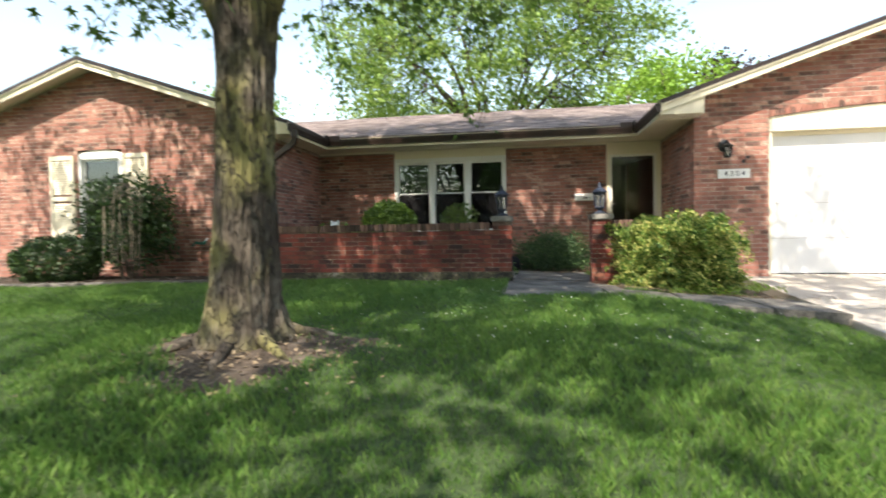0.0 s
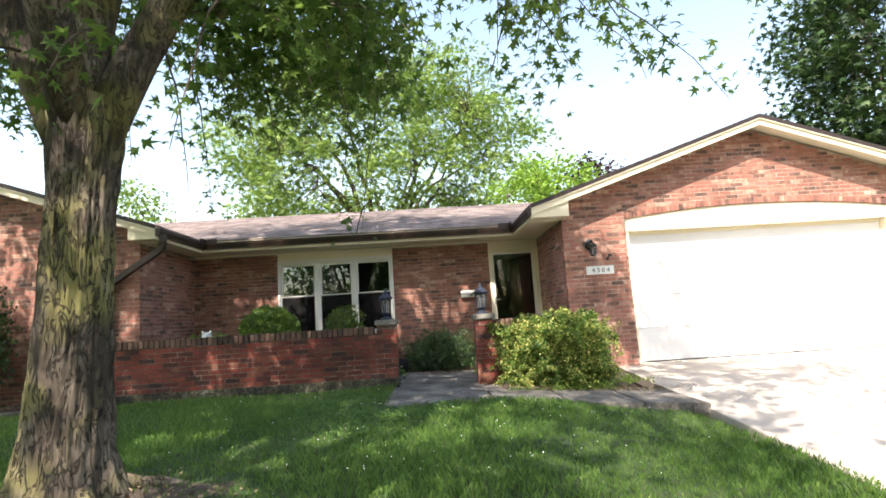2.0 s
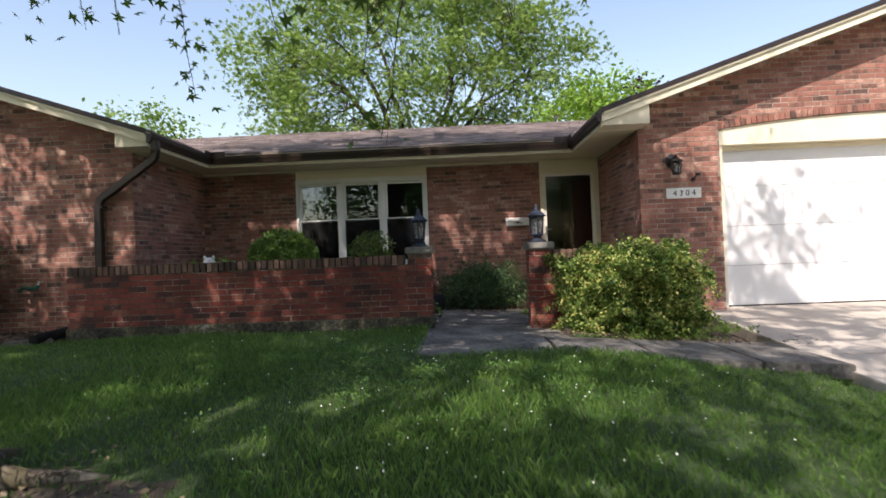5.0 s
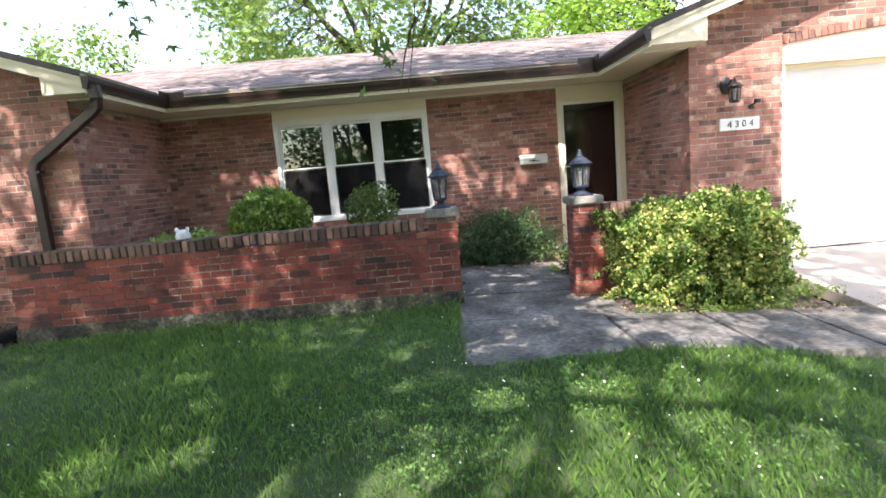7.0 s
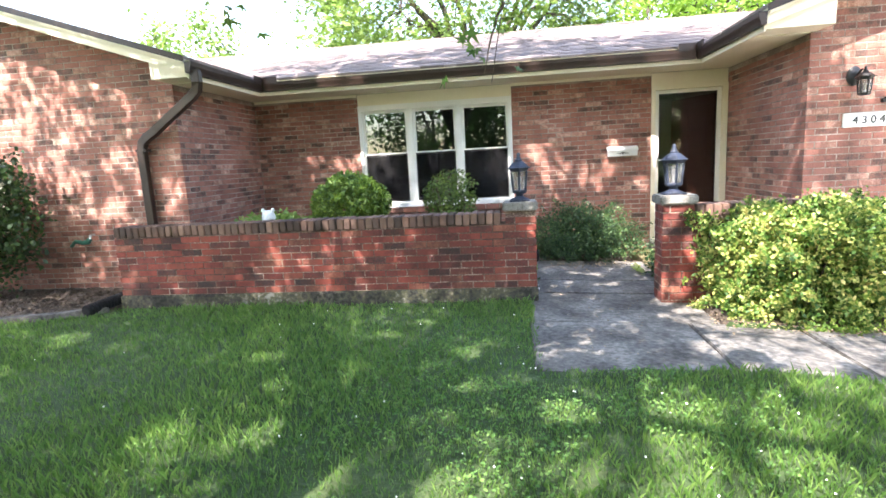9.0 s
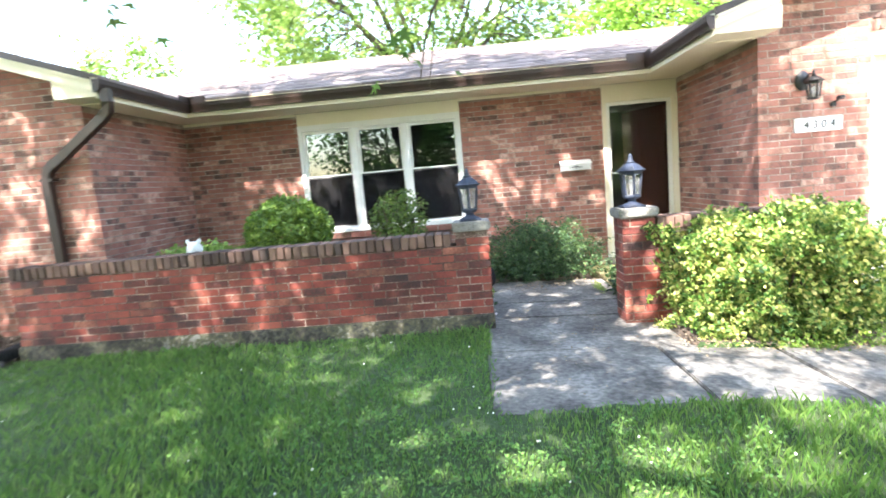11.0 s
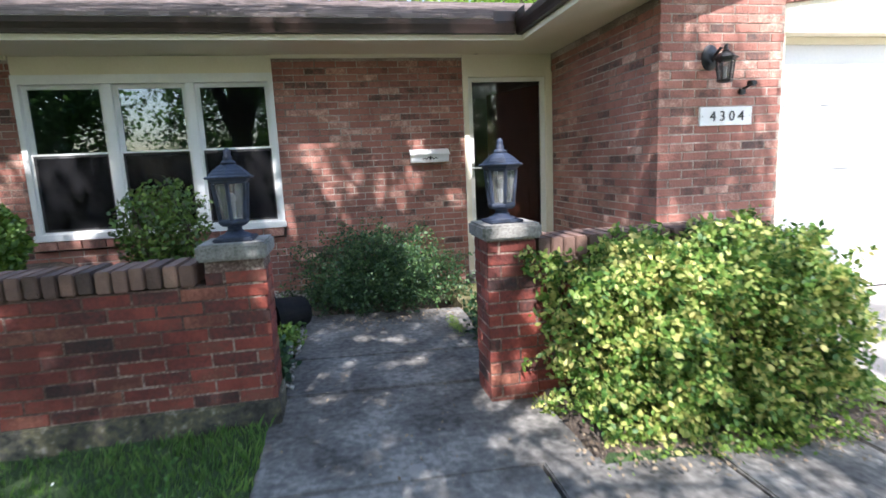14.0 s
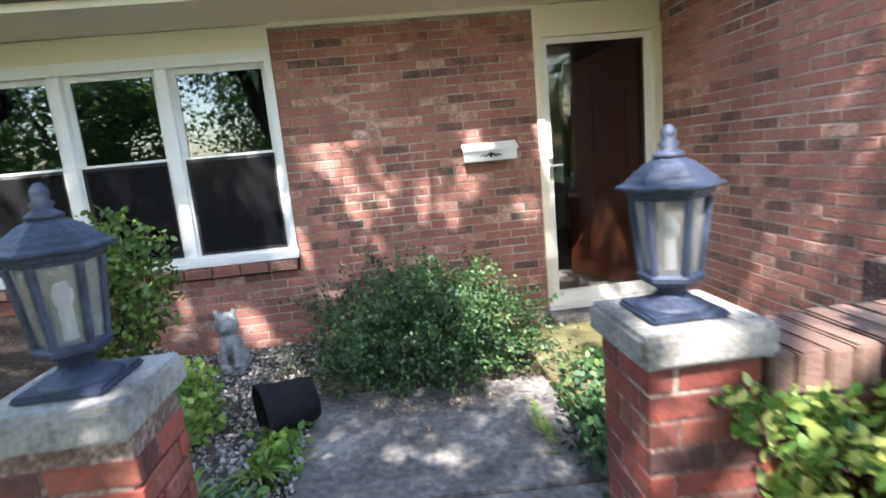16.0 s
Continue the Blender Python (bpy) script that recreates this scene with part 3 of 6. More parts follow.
def brick_face(wall, m, u0, u1, z0, z1, holes=(), top=None, each=None, kind="brick", seed=0):
    """Running bond on the plane m (x along the wall, -y outward). holes: functions of height that give a cut (ua, ub) or None.
    top: function of height that gives the wall's span. each: which bricks (by centre) are pieces of their own."""
    rng = random.Random(seed)
    run = Geo()
    rows = int((z1 - z0 + JOINT) / (BH + JOINT))
    for i in range(rows):
        za = z0 + i * (BH + JOINT)
        zb = za + BH
        lo, hi = u0, u1
        if top:
            ta, tb = top(zb)
            lo, hi = max(lo, ta), min(hi, tb)
        spans = [(lo, hi)]
        for hole in holes:
            cut = hole((za + zb) / 2)
            if cut:
                spans = [s for a, b in spans for s in ((a, min(b, cut[0])), (max(a, cut[1]), b)) if s[1] - s[0] > 0.02]
        shift = (BL + JOINT) / 2 * (i % 2) + rng.uniform(-0.008, 0.008)
        for a, b in spans:
            u = math.floor((a - shift) / (BL + JOINT)) * (BL + JOINT) + shift
            while u < b:
                ua, ub = max(u, a), min(u + BL, b)
                u += BL + JOINT
                if ub - ua < 0.025:
                    continue
                out = rng.uniform(-0.002, 0.002)
                mm = m @ Matrix.Translation((ua, out, za)) @ Matrix.Rotation(rng.uniform(-0.004, 0.004), 4, "Y")
                if each and each((ua + ub) / 2, (za + zb) / 2):
                    ob = under(new("brick", brick_mesh(round((ub - ua) / 0.01) * 0.01 if ub - ua < BL - 0.005 else BL, BH, M[kind + "_each"])), wall)
                    ob.matrix_basis = mm
                else:
                    e = 0.003
                    ln = ub - ua
                    ring = lambda k, y: [mm @ Vector(p) for p in ((k, y, k), (ln - k, y, k), (ln - k, y, BH - k), (k, y, BH - k))]
                    run.add(ring(e, 0) + ring(0, e) + ring(0, 0.02), [(0, 1, 2, 3)] + [(q + k, q + 4 + k, q + 4 + (k + 1) % 4, q + (k + 1) % 4) for q in (0, 4) for k in range(4)])
    if run.f:
        part("brick_courses", run, M[kind + "_run"], wall, kind="stuff")


def plane(origin, along):
    """Wall plane: x along, -y outward to the viewer's side, z up."""
    a = Vector(along).normalized()
    out_back = Vector((0, 0, 1)).cross(a)
    return Matrix.Translation(origin) @ Matrix((( a.x, out_back.x, 0, 0), (a.y, out_back.y, 0, 0), (0, 0, 1, 0), (0, 0, 0, 1)))


def rect_hole(u0, u1, z0, z1):
    return lambda z: (u0, u1) if z0 < z < z1 else None


GAR_L, GAR_R, GAR_TOP, GAR_RISE = 3.85, 8.5, 3.47, 0.155


def arch_hole(z):
    c, h = (GAR_L + GAR_R) / 2, (GAR_R - GAR_L) / 2
    if z < GAR_TOP + 0.07:
        return GAR_L, GAR_R
    if z < GAR_TOP + GAR_RISE + 0.07:
        w = h * math.sqrt(1 - (z - GAR_TOP - 0.07) / GAR_RISE)
        return c - w, c + w
    return None


def gable_span(xc):
    def span(z):
        w = HALF - max(0.0, z + 0.12 - EAVE) / PITCH
        return xc - w, xc + w
    return span


B = 0.0035   # mortar lies this far behind the brick faces
wall = {}
g = Geo()
g.box(XL - 0.2, -2.52, YB + B, YB + 0.25, 0.6, SOFFIT).box(-2.52, -0.21, YB + B, YB + 0.25, 0.6, 1.68)
g.box(-2.52, -0.21, YB + 0.11, YB + 0.25, 3.31, SOFFIT).box(-0.21, 1.75, YB + B, YB + 0.25, 0.6, SOFFIT)
g.box(1.75, 2.77, YB + 0.125, YB + 0.25, 3.3, SOFFIT).box(1.75, 2.77, YB + B, YB + 0.25, 0.6, 1.12).box(2.77, 3.2, YB + B, YB + 0.25, 0.6, SOFFIT)
wall["back"] = solo("wall_north", g, M["mortar"], "pinkish brown brick front wall with white window and door", "brick wall", "structure")
g = Geo().box(XG + B, XG + 0.25, YW + 0.26, YB, 0.6, SOFFIT)
wall["gar_side"] = solo("wall_east", g, M["mortar"], "brown brick side wall of the garage in shade", "brick wall", "structure")


def gable_backing(xc, x0, x1, opening, y):
    """Solid wall with its gable, split round the opening."""
    g = Geo()
    roof = lambda x: EAVE - 0.11 + PITCH * (HALF - abs(x - xc))
    o0, o1, oz0, oz1 = opening
    for a, b, zlow in ((x0, o0, 0.6), (o1, x1, 0.6)):
        pts = [(a, y, zlow), (b, y, zlow), (b, y, roof(b)), (a, y, roof(a))]
        g.prism(pts, (0, 0.25, 0))
    g.prism([(o0, y, oz1), (o1, y, oz1), (o1, y, roof(o1)), (xc, y, roof(xc)), (o0, y, roof(o0))], (0, 0.25, 0))
    if oz0 > 0.6:
        g.box(o0, o1, y, y + 0.25, 0.6, oz0)
    return g


wall["gar"] = solo("wall_garage", gable_backing(XC_G, XG + B, 2 * XC_G - XG, (GAR_L, GAR_R, 0.6, GAR_TOP + GAR_RISE), YW + B), M["mortar"],
                   "brown brick garage gable wall with wide arched opening", "brick wall", "structure")
LW0, LW1, LWZ0, LWZ1 = -8.14, -7.2, 1.63, 3.36
wall["wing"] = solo("wall_west_front", gable_backing(XC_L, 2 * XC_L - XL, XL - B, (LW0, LW1, LWZ0, LWZ1 + 0.1), YW + B), M["mortar"],
                    "brown brick gable wall of the left wing, dappled with sun", "brick wall", "structure")
wall["wing_side"] = solo("wall_west", Geo().box(XL - 0.25, XL - B, YW + 0.26, YB, 0.6, SOFFIT), M["mortar"], "brown brick side wall in the porch corner", "brick wall", "structure")
# plain walls that close the house behind
shell = Geo().box(2 * XC_L - XL, 2 * XC_L - XL + 0.2, YW + 0.3, 18.4, 0.6, 3.5).box(2 * XC_G - XG - 0.2, 2 * XC_G - XG, YW + 0.3, 18.4, 0.6, 3.5)
shell.box(2 * XC_L - XL, 2 * XC_G - XG, 18.2, 18.4, 0.6, 3.5)
solo("wall_south", shell, M["mortar"], "plain outer walls at the back of the house", "wall", "structure")

# ---- roofs ----
def roof_slab(name, ridge_a, ridge_b, eave_a, eave_b, label):
    """One slope: deck with cream underside, and courses of shingles laid on it."""
    ra, rb, ea, eb = (Vector(p) for p in (ridge_a, ridge_b, eave_a, eave_b))
    nrm = (rb - ra).cross(ea - ra).normalized()
    if nrm.z < 0:
        nrm = -nrm
    deck = Geo().prism([ea - nrm * 0.02, eb - nrm * 0.02, rb - nrm * 0.02, ra - nrm * 0.02], -nrm * 0.05)
    roof = solo(name, deck, M["cream"], label, "roof", "structure")
    rng = random.Random(len(name) * 7 + int(abs(ea.x * 10)))
    run = Geo()
    length, rise = (eb - ea).length, (ra - ea).length
    along, up = (eb - ea).normalized(), (ra - ea).normalized()
    n = int(rise / 0.145)
    for i in range(n):
        s0 = i * rise / n
        s1 = min(rise, s0 + rise / n + 0.03)
        u = -rng.uniform(0, 0.3)
        while u < length:
            w = rng.choice((0.16, 0.3, 0.33, 0.22))
            a, b = max(0, u), min(length, u + w - 0.004)
            u += w
            if b - a < 0.02:
                continue
            lift = rng.uniform(0.010, 0.016)
            s = s0 - rng.uniform(0, 0.012)
            base = [ea + along * a + up * s, ea + along * b + up * s, ea + along * b + up * s1, ea + along * a + up * s1]
            lifted = [base[0] + nrm * lift, base[1] + nrm * lift, base[2] + nrm * 0.002, base[3] + nrm * 0.002]
            run.add([p - nrm * 0.018 for p in base] + lifted, [(4, 5, 6, 7), (0, 1, 5, 4), (1, 2, 6, 5), (3, 0, 4, 7)])
    part("shingle", run, M["shingle"], roof, "weathered brown asphalt shingles", kind="stuff")
    return roof


BACK = 17.75
roof_slab("roof_main", (XC_L, YR, ZR), (XC_G, YR, ZR), (XC_L, YE, EAVE), (XC_G, YE, EAVE), "brown asphalt shingle roof over the porch, dappled with shade")
roof_slab("roof_rear", (XC_L, YR, ZR), (XC_G, YR, ZR), (XC_L, 18.7, 3.4), (XC_G, 18.7, 3.4), "brown asphalt shingle roof slope at the back")
for nm, xc in (("roof_garage", XC_G), ("roof_wing", XC_L)):
    zr = EAVE + PITCH * HALF
    for sgn, word in ((-1, "west"), (1, "east")):
        roof_slab(nm + "_" + word, (xc, RAKE - 0.03, zr), (xc, 18.6, zr), (xc + sgn * HALF, RAKE - 0.03, EAVE), (xc + sgn * HALF, 18.6, EAVE), "brown shingle slope of a gable roof")

# rake boards, cornice returns, soffits, fascias: cream painted wood
for xc, word in ((XC_G, "garage"), (XC_L, "wing")):
    for sgn in (-1, 1):
        e = Vector((xc + sgn * (HALF - 0.01), RAKE, EAVE - 0.05))
        r = Vector((xc, RAKE, EAVE - 0.05 + PITCH * (HALF - 0.01)))
        d = Vector((0, 0, -0.115))
        solo("trim", Geo().prism([e, r, r + d, e + d], (0, 0.035, 0)), M["cream"], "cream painted rake board along the gable", "trim", "structure")
        lo, hi = Vector((xc + sgn * HALF, RAKE - 0.031, EAVE - 0.055)), Vector((xc, RAKE - 0.031, EAVE - 0.055 + PITCH * HALF))
        solo("trim", Geo().prism([lo, hi, hi + Vector((0, 0, 0.068)), lo + Vector((0, 0, 0.068))], (0, -0.006, 0)), M["gutter"], "dark brown drip edge above the rake board", "trim", "structure")
        x_in = xc + sgn * (HALF - 0.63 if xc > 0 else HALF - 0.46)
        x_out = xc + sgn * (HALF - 0.012)
        zi = EAVE - 0.12 + PITCH * abs(x_out - x_in)
        ring = [(x_out, RAKE + 0.036, SOFFIT + 0.01), (x_in, RAKE + 0.036, SOFFIT + 0.01), (x_in, RAKE + 0.036, zi), (x_out, RAKE + 0.036, EAVE - 0.12)]
        solo("trim", Geo().prism(ring, (0, YW - RAKE - 0.04, 0)), M["cream"], "cream boxed cornice return at the gable foot", "trim", "structure")
ex_g, ex_l = XC_G - HALF, XC_L + HALF
# soffits
solo("ceiling", Geo().box(ex_l - 0.02, ex_g + 0.02, YE, YB - 0.003, SOFFIT, SOFFIT + 0.02)
     .box(ex_g, XG - 0.003, YW, YE - 0.003, SOFFIT, SOFFIT + 0.02).box(XL + 0.003, ex_l, YW, YE - 0.003, SOFFIT, SOFFIT + 0.02)
     .box(XL + 0.003, ex_l - 0.02, YE, YB - 0.003, SOFFIT, SOFFIT + 0.02).box(ex_g + 0.02, XG - 0.003, YE, YB - 0.003, SOFFIT, SOFFIT + 0.02),
     M["cream"], "cream painted porch soffit boards", "soffit", "structure")
solo("trim", Geo().box(ex_l, ex_g, YE - 0.022, YE - 0.002, SOFFIT - 0.01, EAVE - 0.05), M["cream"], "cream fascia board under the brown gutter", "trim", "structure")
solo("trim", Geo().box(ex_g + 0.002, ex_g + 0.022, RAKE + 0.04, YE - 0.025, SOFFIT - 0.01, EAVE - 0.05), M["cream"], "cream fascia board at the garage eave", "trim", "structure")
solo("trim", Geo().box(ex_l - 0.022, ex_l - 0.002, RAKE + 0.04, YE - 0.025, SOFFIT - 0.01, EAVE - 0.05), M["cream"], "cream fascia board at the wing eave", "trim", "structure")
# thin trim where wall meets soffit
solo("trim", Geo().box(-0.21, 1.74, YB - 0.03, YB + 0.004, SOFFIT - 0.035, SOFFIT - 0.002).box(XL + 0.01, -2.53, YB - 0.03, YB + 0.004, SOFFIT - 0.035, SOFFIT - 0.002),
     M["cream"], "thin cream trim between brick and soffit", "trim", "structure")
solo("trim", Geo().box(-2.53, -0.2, YB + 0.004, YB + 0.03, 3.342, SOFFIT - 0.003), M["cream"], "cream board above the triple window", "trim", "structure")
solo("trim", Geo().box(1.745, 2.765, YB + 0.004, YB + 0.03, 3.322, SOFFIT - 0.003), M["cream"], "cream board above the front door", "trim", "structure")


def gutter(pa, pb, out, label, name="gutter"):
    """K-style gutter from pa to pb along the eave; out: the side away from the fascia."""
    pa, pb, o = Vector(pa), Vector(pb), Vector(out)
    prof = [(0, 0), (0.052, 0), (0.058, 0.03), (0.074, 0.075), (0.079, 0.12), (0.066, 0.12), (0.062, 0.085), (0.046, 0.04), (0.042, 0.015), (0.012, 0.015), (0.012, 0.12), (0, 0.12)]
    ring = [pa + o * a + Vector((0, 0, z)) for a, z in prof]
    t = thing(name, pa, label, "gutter")
    part("trough", Geo().prism(ring, pb - pa), M["gutter"], t)
    way = (pb - pa).normalized() * 0.004
    outer = prof[:5] + [(0.0, 0.12)]
    for p, w in ((pa, -way), (pb, way)):
        part("end_cap", Geo().prism([p + o * a + Vector((0, 0, z)) for a, z in outer], w), M["gutter"], t)
    n = int((pb - pa).length / 0.8)
    for k in range(1, n):
        c = pa.lerp(pb, k / n) + Vector((0, 0, 0.108))
        part("hanger", Geo().tube([c + o * 0.012, c + o * 0.07], [0.006, 0.006], 6), M["gutter"], t)
    return t


gz = EAVE - 0.17
main_gutter = gutter((ex_l + 0.084, YE - 0.024, gz), (ex_g - 0.084, YE - 0.024, gz), (0, -1, 0), "dark brown metal gutter along the main eave")
for xe, sg in ((ex_g - 0.084, -1), (ex_l + 0.084, 1)):
    guard = Geo().box(min(xe, xe + sg * 0.22), max(xe, xe + sg * 0.22), YE - 0.104, YE - 0.098, gz + 0.1, gz + 0.19)
    guard.box(min(xe - sg * 0.006, xe), max(xe - sg * 0.006, xe), YE - 0.32, YE - 0.098, gz + 0.1, gz + 0.19)
    part("splash_guard", guard, M["gutter"], main_gutter, "dark brown splash guard at the valley")
gutter((ex_g - 0.002, RAKE - 0.03, gz), (ex_g - 0.002, YE - 0.024, gz), (-1, 0, 0), "dark brown metal gutter at the garage eave")
gutter((ex_l + 0.002, RAKE - 0.03, gz), (ex_l + 0.002, YE - 0.024, gz), (1, 0, 0), "dark brown metal gutter at the wing eave")

# ---- openings ----
def sash_window(name, x0, x1, z0, z1, bays, y, label, rail_z, head=0.0):
    """White vinyl double-hung sashes in one casing."""
    w = thing(name, (x0, y, z0), label, "window", kind="structure")
    fr = 0.05
    g = Geo().box(x0, x1, y - 0.02, y + 0.1, z1 - fr, z1 + head).box(x0, x0 + fr, y - 0.02, y + 0.1, z0, z1 - fr).box(x1 - fr, x1, y - 0.02, y + 0.1, z0, z1 - fr)
    part("window_frame", g, M["white"], w, "white vinyl casing")
    part("window_sill", Geo().box(x0 - 0.01, x1 + 0.01, y - 0.055, y + 0.1, z0 - 0.03, z0 + 0.035), M["white"], w, "white sill", bevel=0.006)
    width = (x1 - x0 - 2 * fr) / bays
    for k in range(bays):
        a, b = x0 + fr + k * width, x0 + fr + (k + 1) * width
        if k:
            part("mullion", Geo().box(a - 0.042, a + 0.042, y - 0.012, y + 0.09, z0 + 0.035, z1 - fr), M["white"], w, bevel=0.004)
        ia, ib = a + (0.042 if k else 0), b - (0.042 if k < bays - 1 else 0)
        for lo, hi, yy, nm in ((z0 + 0.035, rail_z + 0.018, y + 0.012, "lower_sash"), (rail_z - 0.018, z1 - fr, y + 0.045, "upper_sash")):
            s = 0.04
            sash = Geo().box(ia, ia + s, yy, yy + 0.03, lo, hi).box(ib - s, ib, yy, yy + 0.03, lo, hi).box(ia + s, ib - s, yy, yy + 0.03, lo, lo + s).box(ia + s, ib - s, yy, yy + 0.03, hi - s, hi)
            so = part(nm, sash, M["white"], w)
            pane = part("pane", Geo().box(ia + s, ib - s, yy + 0.012, yy + 0.018, lo + s, hi - s), M["glass"], so, "dark reflecting glass pane")
            pane.visible_shadow = False
            if nm == "lower_sash":
                net = part("insect_screen", Geo().box(ia + s * 0.6, ib - s * 0.6, yy - 0.006, yy - 0.004, lo + s * 0.5, hi - s * 0.4), M["screen"], so, "dark grey insect screen")
                net.visible_shadow = False
    return w


sash_window("window_1", -2.52, -0.21, 1.82, 3.305, 3, YB, "triple white double-hung window in the brick wall", 2.6, 0.034)
sash_window("window_2", LW0 + 0.02, LW1 - 0.02, LWZ0, LWZ1 - 0.02, 1, YW + 0.02, "single white double-hung window in the wing gable", 2.5)
ring = [(LW0, YW + 0.03, LWZ1 - 0.02)] + [(LW0 + (LW1 - LW0) * k / 10, YW + 0.03, LWZ1 + 0.02 + 0.09 * (1 - (2 * k / 10 - 1) ** 2)) for k in range(11)] + [(LW1, YW + 0.03, LWZ1 - 0.02)]
solo("trim", Geo().prism([ring[0]] + ring[1:-1][::1] + [ring[-1]], (0, 0.04, 0)), M["white"], "white arched panel over the wing window", "trim", "structure")
for a, b in ((-8.72, -8.2), (-7.17, -6.65)):
    sh = thing("shutter", (a, YW, 1.84), "cream louvred shutter fixed beside the wing window", "shutter", "window shutters")
    z0, z1, y0 = 1.84, 3.36, YW - 0.04
    part("frame", Geo().box(a, a + 0.05, y0, YW - 0.003, z0, z1).box(b - 0.05, b, y0, YW - 0.003, z0, z1).box(a + 0.05, b - 0.05, y0, YW - 0.003, z0, z0 + 0.08)
         .box(a + 0.05, b - 0.05, y0, YW - 0.003, z1 - 0.08, z1).box(a + 0.05, b - 0.05, y0, YW - 0.003, 2.52, 2.6), M["cream"], sh)
    me = Geo().box(0, b - a - 0.1, -0.004, 0.004, -0.022, 0.022).mesh("slat", M["cream"])
    k = z0 + 0.105
    while k < z1 - 0.09:
        if not 2.49 < k < 2.63:
            ob = under(new("slat", me), sh)
            ob.matrix_basis = pose(a + 0.05, YW - 0.02, k, -35)
        k += 0.042


def build_front_door():
    d = thing("door_1", (1.75, YB, 1.12), "cream storm door with full glass before an open brown door", "door", kind="structure")
    y0, y1 = YB - 0.02, YB + 0.12
    part("door_frame", Geo().box(1.75, 1.805, y0, y1, 1.14, 3.32).box(2.69, 2.768, y0, y1, 1.14, 3.32).box(1.805, 2.69, y0, y1, 3.27, 3.32), M["cream"], d, "cream door casing", bevel=0.004)
    part("threshold", Geo().box(1.75, 2.768, y0 - 0.03, y1, 1.12, 1.16), M["door_cream"], d, "pale threshold")
    leaf = part("storm_door", Geo().box(1.807, 1.855, YB + 0.005, YB + 0.04, 1.165, 3.265).box(2.633, 2.688, YB + 0.005, YB + 0.04, 1.165, 3.265)
                .box(1.855, 2.633, YB + 0.005, YB + 0.04, 3.22, 3.265).box(1.855, 2.633, YB + 0.005, YB + 0.04, 1.165, 1.27), M["door_cream"], d, "cream aluminium storm door", bevel=0.003)
    pane = part("pane", Geo().box(1.855, 2.633, YB + 0.02, YB + 0.025, 1.27, 3.22), M["storm_glass"], leaf, "clear full-length glass")
    pane.visible_shadow = False
    hnd = Geo().box(1.82, 1.85, YB - 0.012, YB + 0.005, 2.2, 2.36).tube([(1.835, YB - 0.005, 2.3), (1.835, YB - 0.05, 2.3), (1.92, YB - 0.055, 2.3)], [0.008, 0.009, 0.009], 8)
    part("handle", hnd, M["steel"], leaf, "steel lever handle", bevel=0.0)
    # inner door, swung open into the hall
    m = pose(2.66, YB + 0.16, 0, 0, 0, 112)
    inner = part("inner_door", Geo().box(0, 0.9, -0.02, 0.022, 1.17, 3.2, m), M["wood"], d, "open reddish brown wooden door")
    pan = Geo()
    for a, b, c, e in ((0.12, 0.4, 1.35, 2.05), (0.5, 0.78, 1.35, 2.05), (0.12, 0.4, 2.2, 3.05), (0.5, 0.78, 2.2, 3.05)):
        pan.box(a, b, 0.022, 0.034, c, e, m)
    part("panel", pan, M["wood"], inner, bevel=0.006)
    part("door_knob", Geo().lathe((0, 0, 0), [(0.012, 0), (0.012, 0.04), (0.028, 0.05), (0.03, 0.065), (0.018, 0.08)], 14).box(-0.02, 0.02, -0.06, 0.1, -0.004, 0.002),
         M["steel"], inner, "steel knob and plate").matrix_basis = m @ pose(0.83, 0.022, 2.12, -90)


build_front_door()
# rooms behind window and door
solo("wall_hall", Geo().box(1.5, 1.6, YB + 0.25, 15.2, 1.1, 3.5).box(3.2, 3.3, YB + 0.25, 15.2, 1.1, 3.5).box(1.5, 3.3, 15.2, 15.3, 1.1, 3.5), M["room"], "plain painted hall walls behind the front door", "wall", "structure")
solo("wall_room", Geo().box(-4.3, -4.2, YB + 0.25, 15.2, 1.1, 3.5).box(1.39, 1.49, YB + 0.25, 15.2, 1.1, 3.5).box(-4.3, 1.49, 15.2, 15.3, 1.1, 3.5), M["room"], "plain painted room walls behind the triple window", "wall", "structure")
solo("floor", Geo().box(-4.3, 3.3, YB + 0.12, 15.3, 1.05, 1.15), M["carpet"], "beige carpet floor inside the house", "floor", "structure")
solo("ceiling", Geo().box(-4.3, 3.3, YB + 0.25, 15.3, 3.5, 3.55), M["room"], "plain painted indoor ceiling", "ceiling", "structure")


def build_curtain(x0, x1, label):
    n, pts = 40, []
    for k in range(n + 1):
        pts.append((x0 + (x1 - x0) * k / n, YB + 0.3 + 0.03 * math.sin(k * 1.3)))
    g = Geo()
    for (xa, ya), (xb, yb) in zip(pts, pts[1:]):
        g.add([(xa, ya, 1.2), (xb, yb, 1.2), (xb, yb, 3.4), (xa, ya, 3.4), (xa, ya + 0.006, 1.2), (xb, yb + 0.006, 1.2), (xb, yb + 0.006, 3.4), (xa, ya + 0.006, 3.4)],
              [(0, 1, 2, 3), (7, 6, 5, 4), (0, 4, 5, 1), (3, 2, 6, 7)])
    solo("curtain", g, M["curtain"], label, "curtain")


build_curtain(-2.55, -2.28, "pale curtain drawn to the window's side")


